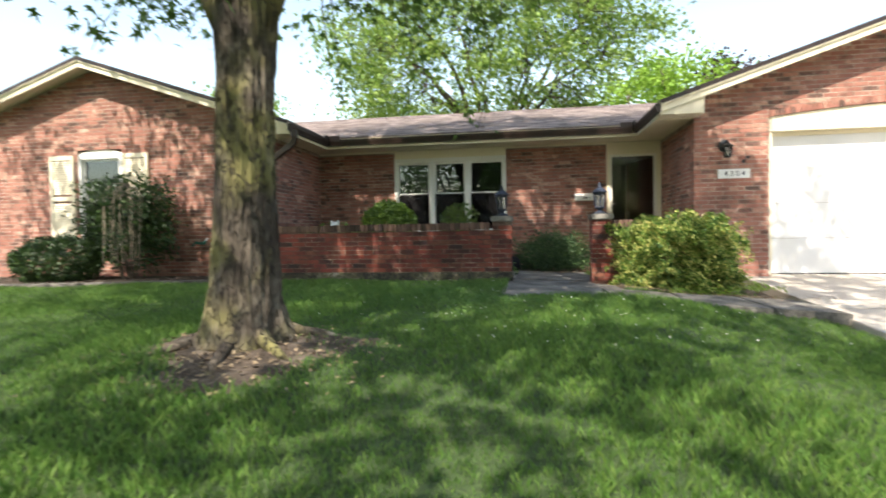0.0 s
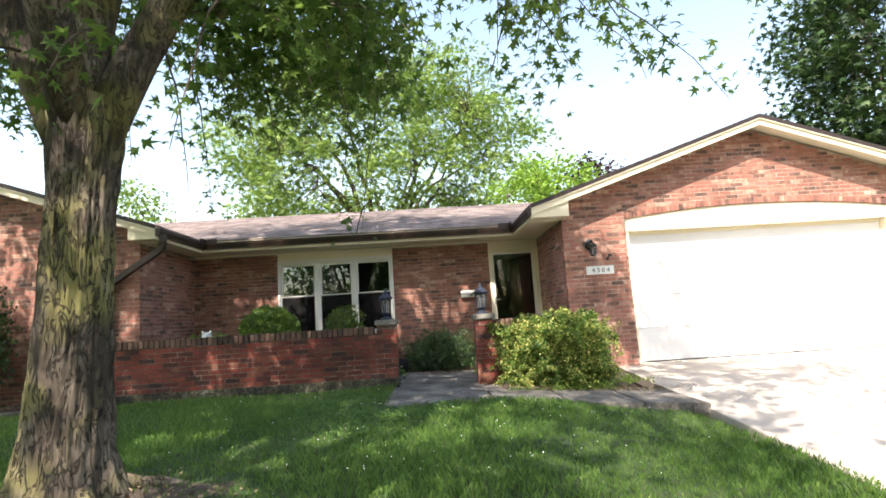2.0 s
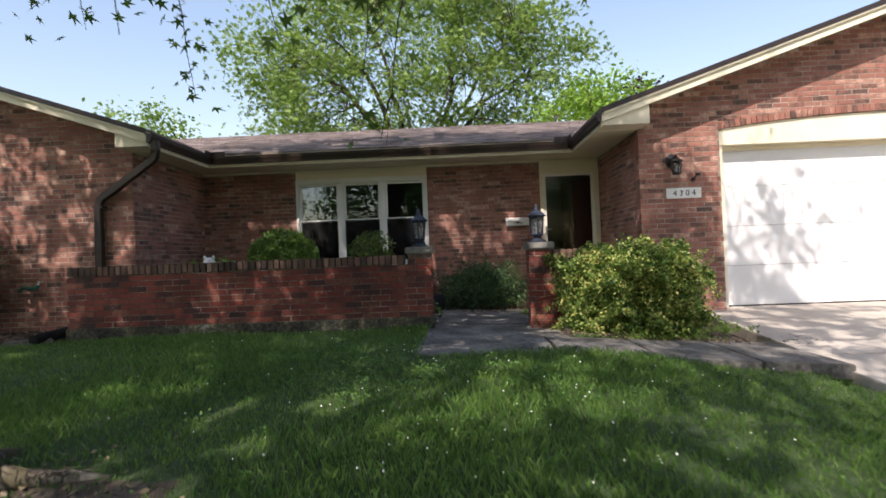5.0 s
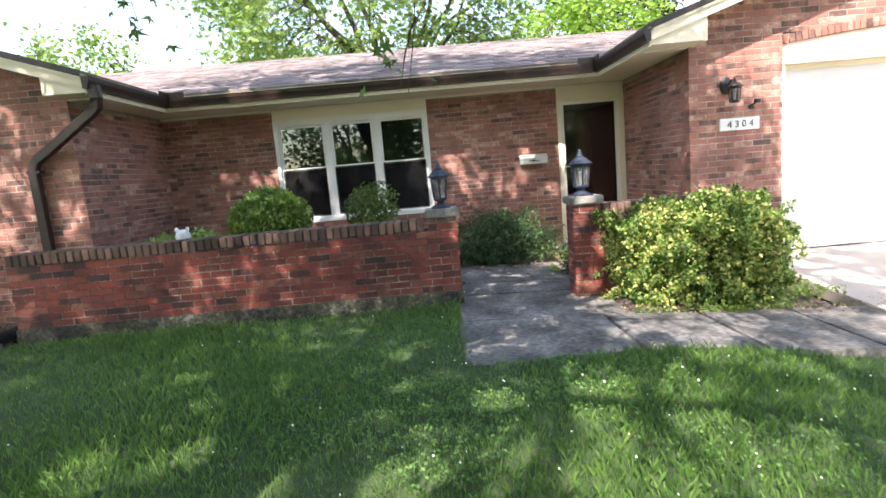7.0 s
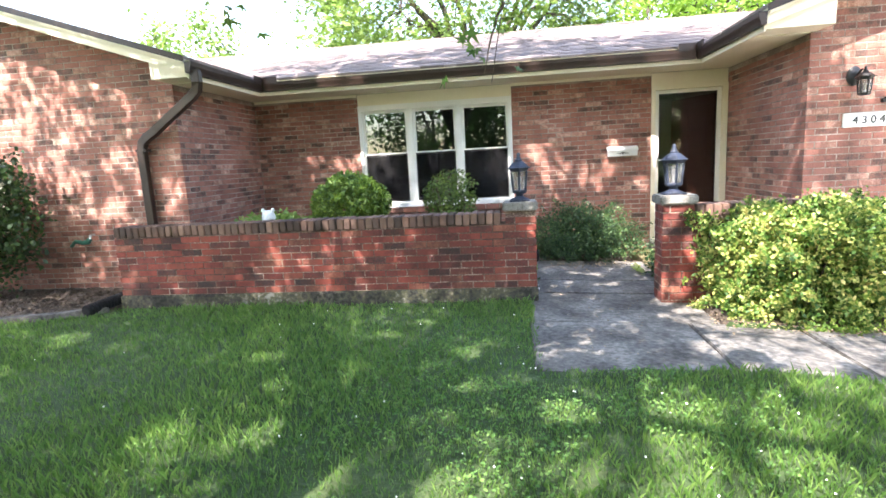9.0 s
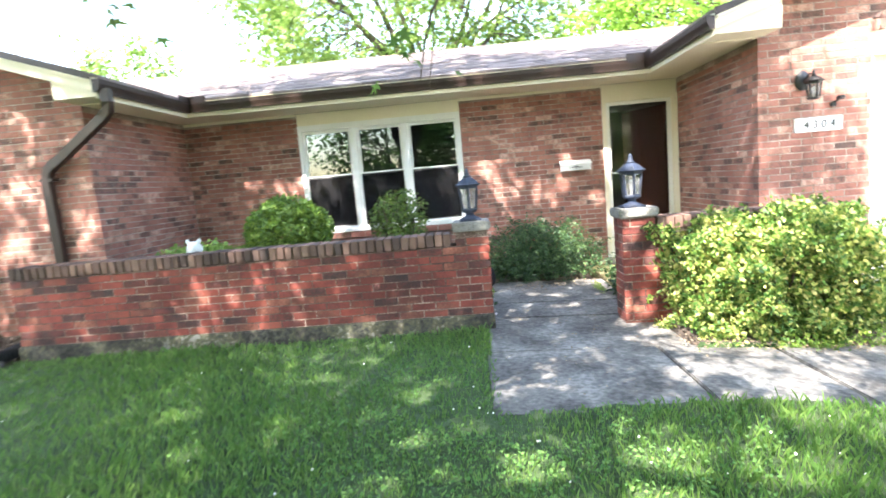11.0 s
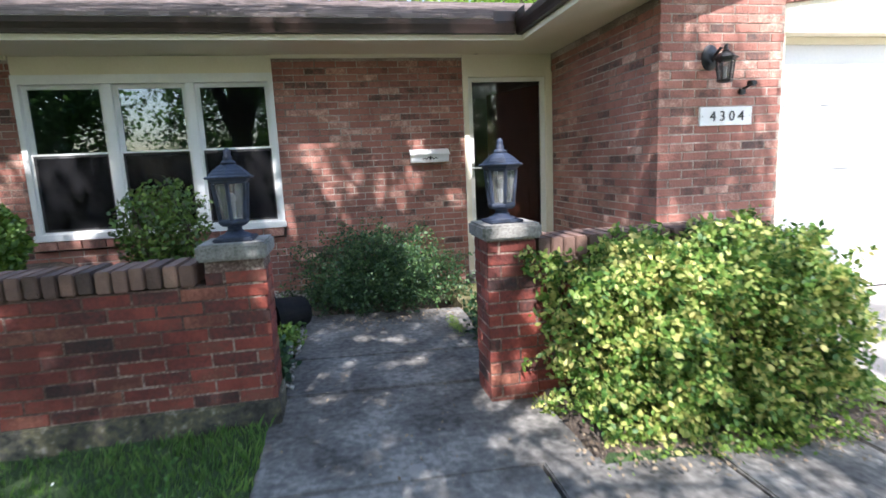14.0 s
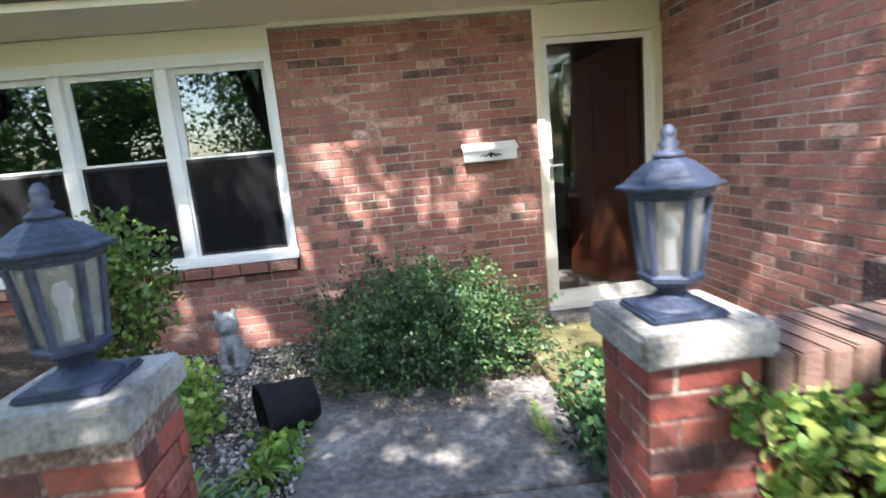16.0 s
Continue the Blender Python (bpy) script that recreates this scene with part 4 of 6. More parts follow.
def build_garage_door():
    d = thing("garage_door", (GAR_L, YW + 0.2, 1.06), "closed white sectional garage door with raised panels", "garage door", kind="structure")
    x0, x1, y = GAR_L + 0.06, GAR_R - 0.06, YW + 0.2
    z0, n = 1.075, 4
    h = (3.256 - z0) / n
    for i in range(n):
        za, zb = z0 + i * h + 0.003, z0 + (i + 1) * h - 0.003
        g = Geo().box(x0, x1, y, y + 0.04, za, zb)
        sec = part("door_section", g, M["garage_white"], d)
        part("seam", Geo().box(x0, x1, y - 0.003, y + 0.002, zb - 0.012, zb - 0.004), M["garage_white"], sec)
    part("bottom_seal", Geo().box(x0, x1, y + 0.005, y + 0.035, 1.06, 1.078), M["black"], d, "black rubber seal")
    ring = [(GAR_L + 0.003, YW + 0.03, 3.26), (GAR_R - 0.003, YW + 0.03, 3.26)]
    c, hw = (GAR_L + GAR_R) / 2, (GAR_R - GAR_L) / 2 - 0.004
    for k in range(25):
        u = 1 - 2 * k / 24
        ring.append((c + hw * u, YW + 0.03, GAR_TOP + (GAR_RISE - 0.004) * (1 - u * u)))
    part("header_panel", Geo().prism(ring, (0, 0.15, 0)), M["cream"], d, "cream arched panel over the door")
    part("stop_moulding", Geo().box(GAR_L + 0.06, GAR_R - 0.06, YW + 0.165, YW + 0.196, 3.2, 3.258), M["cream"], d, "cream stop strip above the door", bevel=0.004)
    part("jamb", Geo().box(GAR_L + 0.002, GAR_L + 0.058, YW + 0.05, YW + 0.26, 1.06, 3.258), M["cream"], d, "cream jamb")
    part("jamb", Geo().box(GAR_R - 0.058, GAR_R - 0.002, YW + 0.05, YW + 0.26, 1.06, 3.258), M["cream"], d, "cream jamb")


build_garage_door()

# ---- paving ----
def slab(parent, x0, x1, y0, y1, zf, material, name="slab", thick=0.12, gap=0.009):
    rng = random.Random(int(x0 * 100 + y0 * 37))
    x0, x1, y0, y1 = x0 + gap, x1 - gap, y0 + gap, y1 - gap
    t = lambda x, y: zf(x, y) + rng.uniform(-0.003, 0.003)
    c = [(x0, y0), (x1, y0), (x1, y1), (x0, y1)]
    top = [(x, y, t(x, y)) for x, y in c]
    g = Geo().add([(x, y, z - thick) for x, y, z in top] + top, [(4, 5, 6, 7), (0, 1, 5, 4), (1, 2, 6, 5), (2, 3, 7, 6), (3, 0, 4, 7)])
    return part(name, g, M[material], parent, bevel=0.008)


path = thing("pavement", (0.5, 6.62, 1.06), "weathered grey concrete garden path with joints, toned darker for shade", "path", kind="structure")
pz = lambda x, y: walk_z(x)
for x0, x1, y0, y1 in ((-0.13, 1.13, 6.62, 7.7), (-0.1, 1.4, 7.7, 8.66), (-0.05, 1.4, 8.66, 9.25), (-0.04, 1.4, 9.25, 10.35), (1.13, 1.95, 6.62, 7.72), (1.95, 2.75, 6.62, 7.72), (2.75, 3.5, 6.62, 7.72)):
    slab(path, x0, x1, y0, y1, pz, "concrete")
slab(path, 1.4, 2.76, 9.75, 11.2, lambda x, y: 1.06, "moss")
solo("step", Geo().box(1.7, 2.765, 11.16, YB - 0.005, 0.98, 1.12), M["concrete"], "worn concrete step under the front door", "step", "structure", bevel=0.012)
drv = thing("driveway", (6, 5, 0.7), "sunlit pale concrete driveway rising to the garage", "driveway", kind="structure")
ys = [9.6, 7.1, 4.0, 1.0, -2.0, -5.0, -8.0]
for ya, yb in zip(ys, ys[1:]):
    for xa, xb in ((3.45, 6.2), (6.2, 9.1)):
        slab(drv, xa, xb, yb, ya, lambda x, y: drive_z(y), "drive")

# ---- porch walls, piers and caps ----
WF = 8.36                                             # face of the low wall
lw = solo("wall_porch_left", Geo().box(-4.36, -0.045, WF + B, WF + 0.25 - B, 1.2, 1.83).box(-4.36, -4.12, WF + 0.25, YW, 1.2, 1.83), M["red_mortar"],
          "low red brick porch wall with stained footing", "brick wall", "structure")
part("footing", Geo().box(-4.4, -0.02, WF - 0.015, WF + 0.27, 0.85, 1.215), M["footing"], lw, "mossy concrete footing", bevel=0.01)
rw = solo("wall_porch_right", Geo().box(1.11, 2.86, WF + B, WF + 0.25 - B, 0.9, 1.83).box(2.62, 2.86, WF + 0.25, YW, 0.9, 1.83), M["red_mortar"],
          "low red brick porch wall behind a hedge", "brick wall", "structure")
lp, rp = (-0.31, -0.03), (1.1, 1.37)


def rowlock(parent, x0, x1, y0, y1, z0, z1, along="x"):
    """Coping of bricks on edge laid across the wall."""
    rng = random.Random(11)
    meshes = [Geo().box(0, 0.062, 0, y1 - y0 + 0.03, 0, z1 - z0 - 0.006).mesh("coping_brick", M["coping"], bevel=0.006) for _ in range(2)]
    u = x0
    while u + 0.06 < x1:
        ob = under(new("coping_brick", rng.choice(meshes)), parent)
        ob.matrix_basis = pose(u, y0 - 0.02 + rng.uniform(-0.004, 0.004), z0 + 0.005 + rng.uniform(-0.003, 0.003), 0, rng.uniform(-1, 1), rng.uniform(-1.2, 1.2))
        u += 0.073


rowlock(lw, -4.36, lp[0] - 0.02, WF, WF + 0.24, 1.83, 1.94)
rowlock(rw, rp[1] + 0.02, 2.86, WF, WF + 0.24, 1.83, 1.94)
for (x0, x1), zlow, word in ((lp, 1.832, "red brick pier with a chipped grey cap ending the porch wall"), (rp, 0.9, "red brick pier with a grey cap beside the hedge")):
    pier = solo("pier", Geo().box(x0 + B, x1 - B, WF + B - (0.01 if x0 > 0 else 0), WF + 0.25, zlow, 1.949), M["red_mortar"], word, "pier", "structure")
    cx, cy = (x0 + x1) / 2, WF + 0.115
    part("cap", Geo().box(cx - 0.163, cx + 0.163, cy - 0.16, cy + 0.16, 1.95, 2.03), M["cap"], pier, "chipped grey concrete cap", bevel=0.012)


def lantern_body(parent, c, s=1.0, hang=False):
    """Six-sided lantern: bell roof, finial, glazed body with bars, ring below. c: the foot of the body."""
    x, y, z = c
    k = lambda prof: [(r * s, h * s) for r, h in prof]
    roof = part("roof", Geo().lathe((x, y, z), k([(0.09, 0.217), (0.124, 0.218), (0.132, 0.222), (0.133, 0.229), (0.12, 0.234), (0.112, 0.236), (0.104, 0.248), (0.097, 0.251), (0.086, 0.264), (0.078, 0.268), (0.062, 0.282), (0.044, 0.29), (0.036, 0.296)]), 6, math.pi / 6), M["lantern"], parent, "weathered blue-black bell roof", bevel=0.002)
    part("finial", Geo().lathe((x, y, z), k([(0.037, 0.294), (0.04, 0.303), (0.03, 0.311), (0.019, 0.318), (0.026, 0.33), (0.016, 0.338), (0.019, 0.35), (0.018, 0.362), (0.01, 0.372), (0.004, 0.377)]), 14), M["lantern"], roof, smooth=True)
    part("top_ring", Geo().lathe((x, y, z), k([(0.083, 0.192), (0.094, 0.194), (0.096, 0.202), (0.105, 0.205), (0.109, 0.218), (0.08, 0.219)]), 6, math.pi / 6), M["lantern"], parent)
    part("bottom_ring", Geo().lathe((x, y, z), k([(0.034, -0.034), (0.064, -0.028), (0.081, -0.014), (0.083, -0.002), (0.075, 0.006), (0.06, 0.008)]), 6, math.pi / 6), M["lantern"], parent)
    for i in range(6):
        a0, a1 = math.pi / 6 + i * math.pi / 3, math.pi / 6 + (i + 1) * math.pi / 3
        p = lambda a, r, h: Vector((x + r * s * math.cos(a), y + r * s * math.sin(a), z + h * s))
        part("bar", Geo().tube([p(a0, 0.07, 0.004), p(a0, 0.091, 0.195)], [0.0105 * s] * 2, 6), M["lantern"], parent)
        q = [p(a0, 0.065, 0.006), p(a1, 0.065, 0.006), p(a1, 0.086, 0.194), p(a0, 0.086, 0.194)]
        n = (q[1] - q[0]).cross(q[3] - q[0]).normalized() * 0.003
        part("pane", Geo().prism(q, n), M["seeded"], parent, "cloudy seeded glass pane")
    part("candle", Geo().lathe((x, y, z), k([(0.015, 0.0), (0.015, 0.09), (0.02, 0.1), (0.022, 0.12), (0.012, 0.145)]), 10), M["white"], parent, "white bulb holder")


def pier_lantern(x, y, z):
    t = thing("pier_lantern", (x, y, z), "weathered blue-black post lantern with cloudy glass on a pier cap", "lantern", "pier lanterns")
    part("base_plate", Geo().box(x - 0.095, x + 0.095, y - 0.095, y + 0.095, z, z + 0.018), M["lantern"], t, bevel=0.006)
    part("base_dome", Geo().lathe((x, y, z), [(0.09, 0.016), (0.074, 0.028), (0.048, 0.038), (0.036, 0.052)], 20), M["lantern"], t, smooth=True)
    part("neck", Geo().lathe((x, y, z), [(0.036, 0.03), (0.035, 0.075), (0.042, 0.083), (0.05, 0.09)], 20), M["lantern"], t, smooth=True)
    lantern_body(t, (x, y, z + 0.1), 0.94)
    return t


pl = pier_lantern(sum(lp) / 2, WF + 0.115, 2.03)
copy_thing(pl, Matrix.Translation((sum(rp) / 2 - 0.01, WF + 0.115, 2.03)))


def wall_lantern(x, z):
    t = thing("wall_lantern", (x, YW, z), "black metal wall lantern with clear panes on brick", "lantern", "garage lanterns")
    part("back_plate", Geo().lathe((0, 0, 0), [(0.07, 0), (0.07, 0.012), (0.055, 0.022), (0.03, 0.03)], 20), M["black"], t).matrix_basis = pose(x - 0.01, YW - 0.002, z + 0.035, 90) @ Matrix.Diagonal((1.0, 1.35, 1.0, 1.0))
    arm = [(x, YW - 0.02, z), (x, YW - 0.06, z + 0.05), (x, YW - 0.11, z + 0.085), (x, YW - 0.15, z + 0.08), (x, YW - 0.165, z + 0.04)]
    part("arm", Geo().tube(arm, [0.012, 0.012, 0.011, 0.011, 0.012], 8), M["black"], t, smooth=True)
    lantern_body(t, (x, YW - 0.165, z - 0.15), 0.68)
    for o in t.children_recursive:
        if o.data and o.data.materials and o.data.materials[0] == M["lantern"]:
            o.data.materials[0] = M["black"]
    return t


sc = wall_lantern(3.2, 3.03)
copy_thing(sc, Matrix.Translation((9.2, YW, 3.03)))


def number_plate():
    t = thing("house_number_plate", (3.34, YW, 2.63), "white rectangular house number plate with black digits 4304", "sign")
    part("plate", Geo().box(3.112, 3.573, YW - 0.02, YW + 0.004, 2.56, 2.70), M["white"], t, bevel=0.004)
    for i, ch in enumerate("4304"):
        cu = bpy.data.curves.new("digit", "FONT")
        cu.body, cu.size, cu.extrude, cu.align_x = ch, 0.108, 0.003, "CENTER"
        cu.materials.append(M["black"])
        ob = under(new("digit", cu), t)
        ob.matrix_basis = pose(3.225 + i * 0.083, YW - 0.022, 2.594, 90)
    for x in (3.135, 3.55):
        part("screw", Geo().lathe((0, 0, 0), [(0.006, 0), (0.006, 0.003), (0.003, 0.005)], 8), M["steel"], t).matrix_basis = pose(x, YW - 0.02, 2.63, 90)


number_plate()


def outdoor_sensor():
    t = thing("sensor_bracket", (3.5, YW, 2.84), "small black outdoor sensor on a bracket on brick", "sensor")
    part("bracket", Geo().tube([(3.5, YW + 0.004, 2.83), (3.5, YW - 0.03, 2.84), (3.51, YW - 0.06, 2.86)], [0.014, 0.01, 0.01], 8), M["black"], t)
    part("head", Geo().box(3.485, 3.54, YW - 0.1, YW - 0.045, 2.845, 2.885), M["black"], t, bevel=0.008)
    part("junction_box", Geo().box(3.455, 3.505, YW - 0.03, YW + 0.004, 2.79, 2.83), M["black"], t, bevel=0.006)


outdoor_sensor()


def mailbox():
    t = thing("mailbox", (1.345, YB, 2.38), "white metal wall mailbox with a black scroll ornament", "mailbox")
    y = YB + 0.004
    ring = [(1.141, y, 2.385), (1.141, y - 0.085, 2.385), (1.141, y - 0.095, 2.47), (1.141, y, 2.525)]
    part("body", Geo().prism(ring, (0.41, 0, 0)), M["white"], t, bevel=0.006)
    part("lid", Geo().prism([(1.131, y, 2.53), (1.131, y - 0.108, 2.472), (1.131, y - 0.108, 2.462), (1.131, y, 2.52)], (0.43, 0, 0)), M["white"], t)
    orn = Geo()
    yy = y - 0.096
    for sgn in (-1, 1):
        pts = [(1.345 + sgn * (0.012 + 0.075 * k / 12), yy, 2.428 + 0.014 * math.sin(k * 1.05) * (1 - k / 16)) for k in range(13)]
        orn.tube(pts, [0.006 - 0.0003 * k for k in range(13)], 6)
    orn.tube([(1.345, yy, 2.408), (1.345, yy, 2.43), (1.345, yy, 2.455)], [0.004, 0.013, 0.003], 8)
    part("ornament", orn, M["black"], t, "black scroll ornament")


mailbox()


def box_pipe(pts, w, d):
    """Rectangular downpipe along points."""
    g = Geo()
    ps = [Vector(p) for p in pts]
    rings = []
    for i, p in enumerate(ps):
        t = (ps[min(i + 1, len(ps) - 1)] - ps[max(i - 1, 0)]).normalized()
        s = Vector((t.z, 0, -t.x)) if abs(t.y) < 0.9 else Vector((1, 0, 0))
        s = s.normalized() if s.length > 0.01 else Vector((1, 0, 0))
        o = t.cross(s).normalized()
        rings.append([p + s * w * a + o * d * b for a, b in ((-0.5, -0.4), (-0.4, -0.5), (0.4, -0.5), (0.5, -0.4), (0.5, 0.4), (0.4, 0.5), (-0.4, 0.5), (-0.5, 0.4))])
    n = 8
    g.add([p for r in rings for p in r], [(i * n + k, i * n + (k + 1) % n, (i + 1) * n + (k + 1) % n, (i + 1) * n + k) for i in range(len(ps) - 1) for k in range(n)] + [tuple(range(n)), tuple(range((len(ps) - 1) * n, len(ps) * n))])
    return g


dsp = thing("downspout", (-4.62, YW - 0.06, 1.2), "dark brown metal downspout bent from gutter to wall", "downspout")
part("elbow", box_pipe([(-3.66, RAKE + 0.03, gz + 0.03), (-3.65, RAKE + 0.03, 3.46), (-3.68, RAKE + 0.06, 3.38), (-3.78, RAKE + 0.1, 3.31)], 0.1, 0.075), M["gutter"], dsp)
part("offset_pipe", box_pipe([(-3.74, RAKE + 0.09, 3.335), (-4.4, YW - 0.08, 2.99), (-4.56, YW - 0.064, 2.9)], 0.1, 0.075), M["gutter"], dsp)
part("lower_pipe", box_pipe([(-4.52, YW - 0.066, 2.93), (-4.6, YW - 0.064, 2.86), (-4.63, YW - 0.062, 2.76), (-4.63, YW - 0.062, 1.2)], 0.1, 0.075), M["gutter"], dsp)
for z in (2.75, 1.75):
    part("strap", Geo().box(-4.69, -4.55, YW - 0.1, YW - 0.003, z, z + 0.03), M["gutter"], dsp)
DRAIN = [Vector((-4.4, 8.66, 1.2)).lerp(Vector((-4.55, 8.04, 1.14)), k / 36) for k in range(37)]
solo("drain_extension", Geo().tube(DRAIN, [0.062 if k % 2 else 0.054 for k in range(37)], 14), M["plastic"], "black corrugated drain hose lying on the mulch", "drain pipe")
hose = thing("hose_tap", (-5.55, YW, 1.75), "green garden hose fitting on a wall tap", "tap")
part("tap", Geo().tube([(-5.5, YW + 0.004, 1.77), (-5.5, YW - 0.06, 1.77), (-5.5, YW - 0.08, 1.72)], [0.016, 0.016, 0.014], 8), M["steel"], hose)
part("hose", Geo().tube([(-5.5, YW - 0.08, 1.73), (-5.52, YW - 0.09, 1.69), (-5.6, YW - 0.09, 1.68), (-5.7, YW - 0.08, 1.7), (-5.78, YW - 0.07, 1.64)], [0.03, 0.034, 0.03, 0.024, 0.02], 10), M["green_hose"], hose, smooth=True)
# brick sill below the triple window
sl = solo("sill_course", Geo().box(-2.5, -0.23, YB - 0.03, YB + 0.05, 1.7, 1.785), M["mortar"], "sloping red brick sill under the triple window", "sill", "structure")
me = Geo().box(0, 0.196, 0, 0.1, 0, 0.075).mesh("brick", M["brick_each"], bevel=0.004)
for i in range(11):
    under(new("brick", me), sl).matrix_basis = pose(-2.53 + i * 0.2105, YB - 0.062, 1.705, 8)

# garden bed edging
ed = thing("bed_edging", (-6, 7.7, 1.05), "pale concrete edging strips round the mulch bed", "edging", kind="structure")
pts = [(-4.45, 8.22), (-4.85, 8.0), (-5.6, 7.8), (-6.4, 7.62), (-7.1, 7.48), (-7.9, 7.37), (-8.8, 7.28), (-9.8, 7.22), (-10.8, 7.18)]
for (xa, ya), (xb, yb) in zip(pts, pts[1:]):
    z = float(ground_z((xa + xb) / 2, (ya + yb) / 2))
    n = Vector((ya - yb, xb - xa, 0)).normalized() * 0.055
    a, b = Vector((xa, ya, z - 0.06)), Vector((xb, yb, z - 0.06))
    part("edging_stone", Geo().prism([a - n, b - n * 1.0, b + n, a + n], (0, 0, 0.12)), M["concrete"], ed, bevel=0.01)


# ---- plants ----
# Twig bark in a paler tone, so the shrub's front stems look sunlit.
M["sunlit_twig"] = surface("sunlit_twig", [(0.22, 0.18, 0.13), (0.42, 0.36, 0.28)], 0.9, 9, 60, 0.3)


def bush(name, centre, radii, count, size, template, mat, label, seed, base, square=2.0, lump=0.18, up=0.25, shell=0.28, category="shrub", stems=5, lumps=2.2, tuft=0.0, pitch=8.5):
    """A shrub: leaves over a lumpy rounded body, thinner within, on several stems."""
    rng = np.random.default_rng(seed)
    c, r = np.array(centre), np.array(radii)
    d = rng.normal(size=(int(count * 1.5), 3))
    d /= np.linalg.norm(d, axis=1, keepdims=True)
    p = np.sign(d) * np.abs(d) ** (2 / square)
    p /= np.maximum(1e-6, np.sum(np.abs(p) ** square, axis=1, keepdims=True) ** (1 / square))
    wob = np.array([noise.noise(Vector(q) * lumps + Vector((seed * 3.1, 0, 0))) + 0.5 * noise.noise(Vector(q) * lumps * 2.7 + Vector((0, seed * 1.7, 0))) for q in d])
    depth = 1 - shell * rng.random(len(d)) ** 1.6
    pos = c + p * r * (depth * (1 + lump * wob))[:, None]
    keep = pos[:, 2] > base + 0.02
    if tuft:
        fine = np.array([noise.noise(Vector(q) * pitch) + 0.6 * noise.noise(Vector(q) * 2 * pitch) for q in pos])
        pos += (p * r) * (tuft * np.clip(fine, -0.6, 0.6))[:, None]
        keep &= (fine > -0.18) | (depth < 1 - 0.45 * shell)
    face = d.copy()
    if tuft:
        for ax in range(3):
            step = np.zeros(3)
            step[ax] = 0.03
            face[:, ax] -= 1.1 * (np.array([noise.noise(Vector(q) * pitch) for q in pos + step]) - np.array([noise.noise(Vector(q) * pitch) for q in pos - step])) / 0.5
        face /= np.linalg.norm(face, axis=1, keepdims=True)
    pos, nrm = pos[keep][:count], face[keep][:count]
    t = thing(name, (centre[0], centre[1], base), label, category)
    sz = size * rng.uniform(0.6, 1.25, len(pos))
    part("foliage", scatter("foliage", pos, sz, template, M[mat], rng, up=up, normals=nrm), None, t)
    rr = random.Random(seed)
    for _ in range(stems):
        a = rr.uniform(0, 6.28)
        f = Vector((centre[0] + 0.12 * r[0] * math.cos(a), centre[1] + 0.12 * r[1] * math.sin(a), base - 0.03))
        e = Vector((centre[0] + 0.6 * r[0] * math.cos(a), centre[1] + 0.6 * r[1] * math.sin(a), centre[2] + rr.uniform(0.1, 0.6) * r[2]))
        part("stem", Geo().tube([f, f.lerp(e, 0.5) + Vector((0, 0, 0.1)), e], [0.018, 0.012, 0.005], 6), M["twig"], t)
    return t


bush("hedge", (2.15, 8.05, 1.44), (0.7, 0.41, 0.49), 72000, 0.037, OVAL, "gold_leaf", "large yellow-green variegated euonymus hedge before the porch wall", 5, 0.97, square=3.1, lump=0.32, up=0.3, shell=0.42, category="hedge", lumps=3.6, tuft=0.34, pitch=6.5)
bush("yew_bush", (-2.17, 9.55, 1.93), (0.45, 0.43, 0.44), 17000, 0.042, OVAL, "yew_leaf", "rounded clipped green yew behind the porch wall", 6, 1.5, lump=0.09, up=0.4, shell=0.3, tuft=0.09)
bush("young_shrub", (-1.05, 10.25, 1.9), (0.35, 0.33, 0.43), 3800, 0.042, OVAL, "shrub_leaf", "loose leafy shrub with bare stems below the window", 7, 1.1, lump=0.28, up=0.2, shell=0.65, stems=11)
bush("ground_shrub", (-0.72, 10.0, 1.25), (0.26, 0.3, 0.26), 1500, 0.05, OVAL, "bright_leaf", "low bright green shrub at the foot of a taller one", 17, 1.1, lump=0.3, up=0.2, shell=0.6, stems=3)
bush("juniper", (0.68, 10.62, 1.28), (0.68, 0.45, 0.46), 30000, 0.028, OVAL, "juniper_leaf", "dark blue-green juniper spreading at the wall", 8, 1.08, lump=0.55, up=0.1, shell=0.6, lumps=3.2, stems=7, tuft=0.45)
bush("boxwood", (-7.75, 8.5, 1.42), (0.78, 0.55, 0.44), 8000, 0.055, OVAL, "dark_leaf", "dark clipped boxwood in the mulch bed", 9, 1.05, lump=0.12, up=0.4)
bush("weeping_shrub", (-6.6, 8.75, 2.1), (0.82, 0.55, 0.78), 9000, 0.07, OVAL, "dark_leaf", "tall weeping dark green shrub before the wing window", 10, 1.1, lump=0.45, up=0.15, shell=0.75, stems=10, lumps=2.6, tuft=0.3)
ws = bpy.data.objects["weeping_shrub"]
_r = random.Random(77)
for _ in range(26):
    a = _r.uniform(-1.9, -0.7)
    d = _r.uniform(0.42, 0.62)
    top = Vector((-6.55, 8.7, 2.75))
    out = Vector((-6.5 + d * math.cos(a), 8.72 + 0.75 * d * math.sin(a), _r.uniform(2.3, 2.55)))
    foot = Vector((out.x + _r.uniform(-0.06, 0.06), out.y - 0.04, _r.uniform(1.3, 1.7)))
    part("bare_twig", Geo().tube([top, top.lerp(out, 0.6) + Vector((0, 0, 0.08)), out, out.lerp(foot, 0.5), foot], [0.008, 0.007, 0.006, 0.005, 0.003], 5), M["sunlit_twig"], ws)
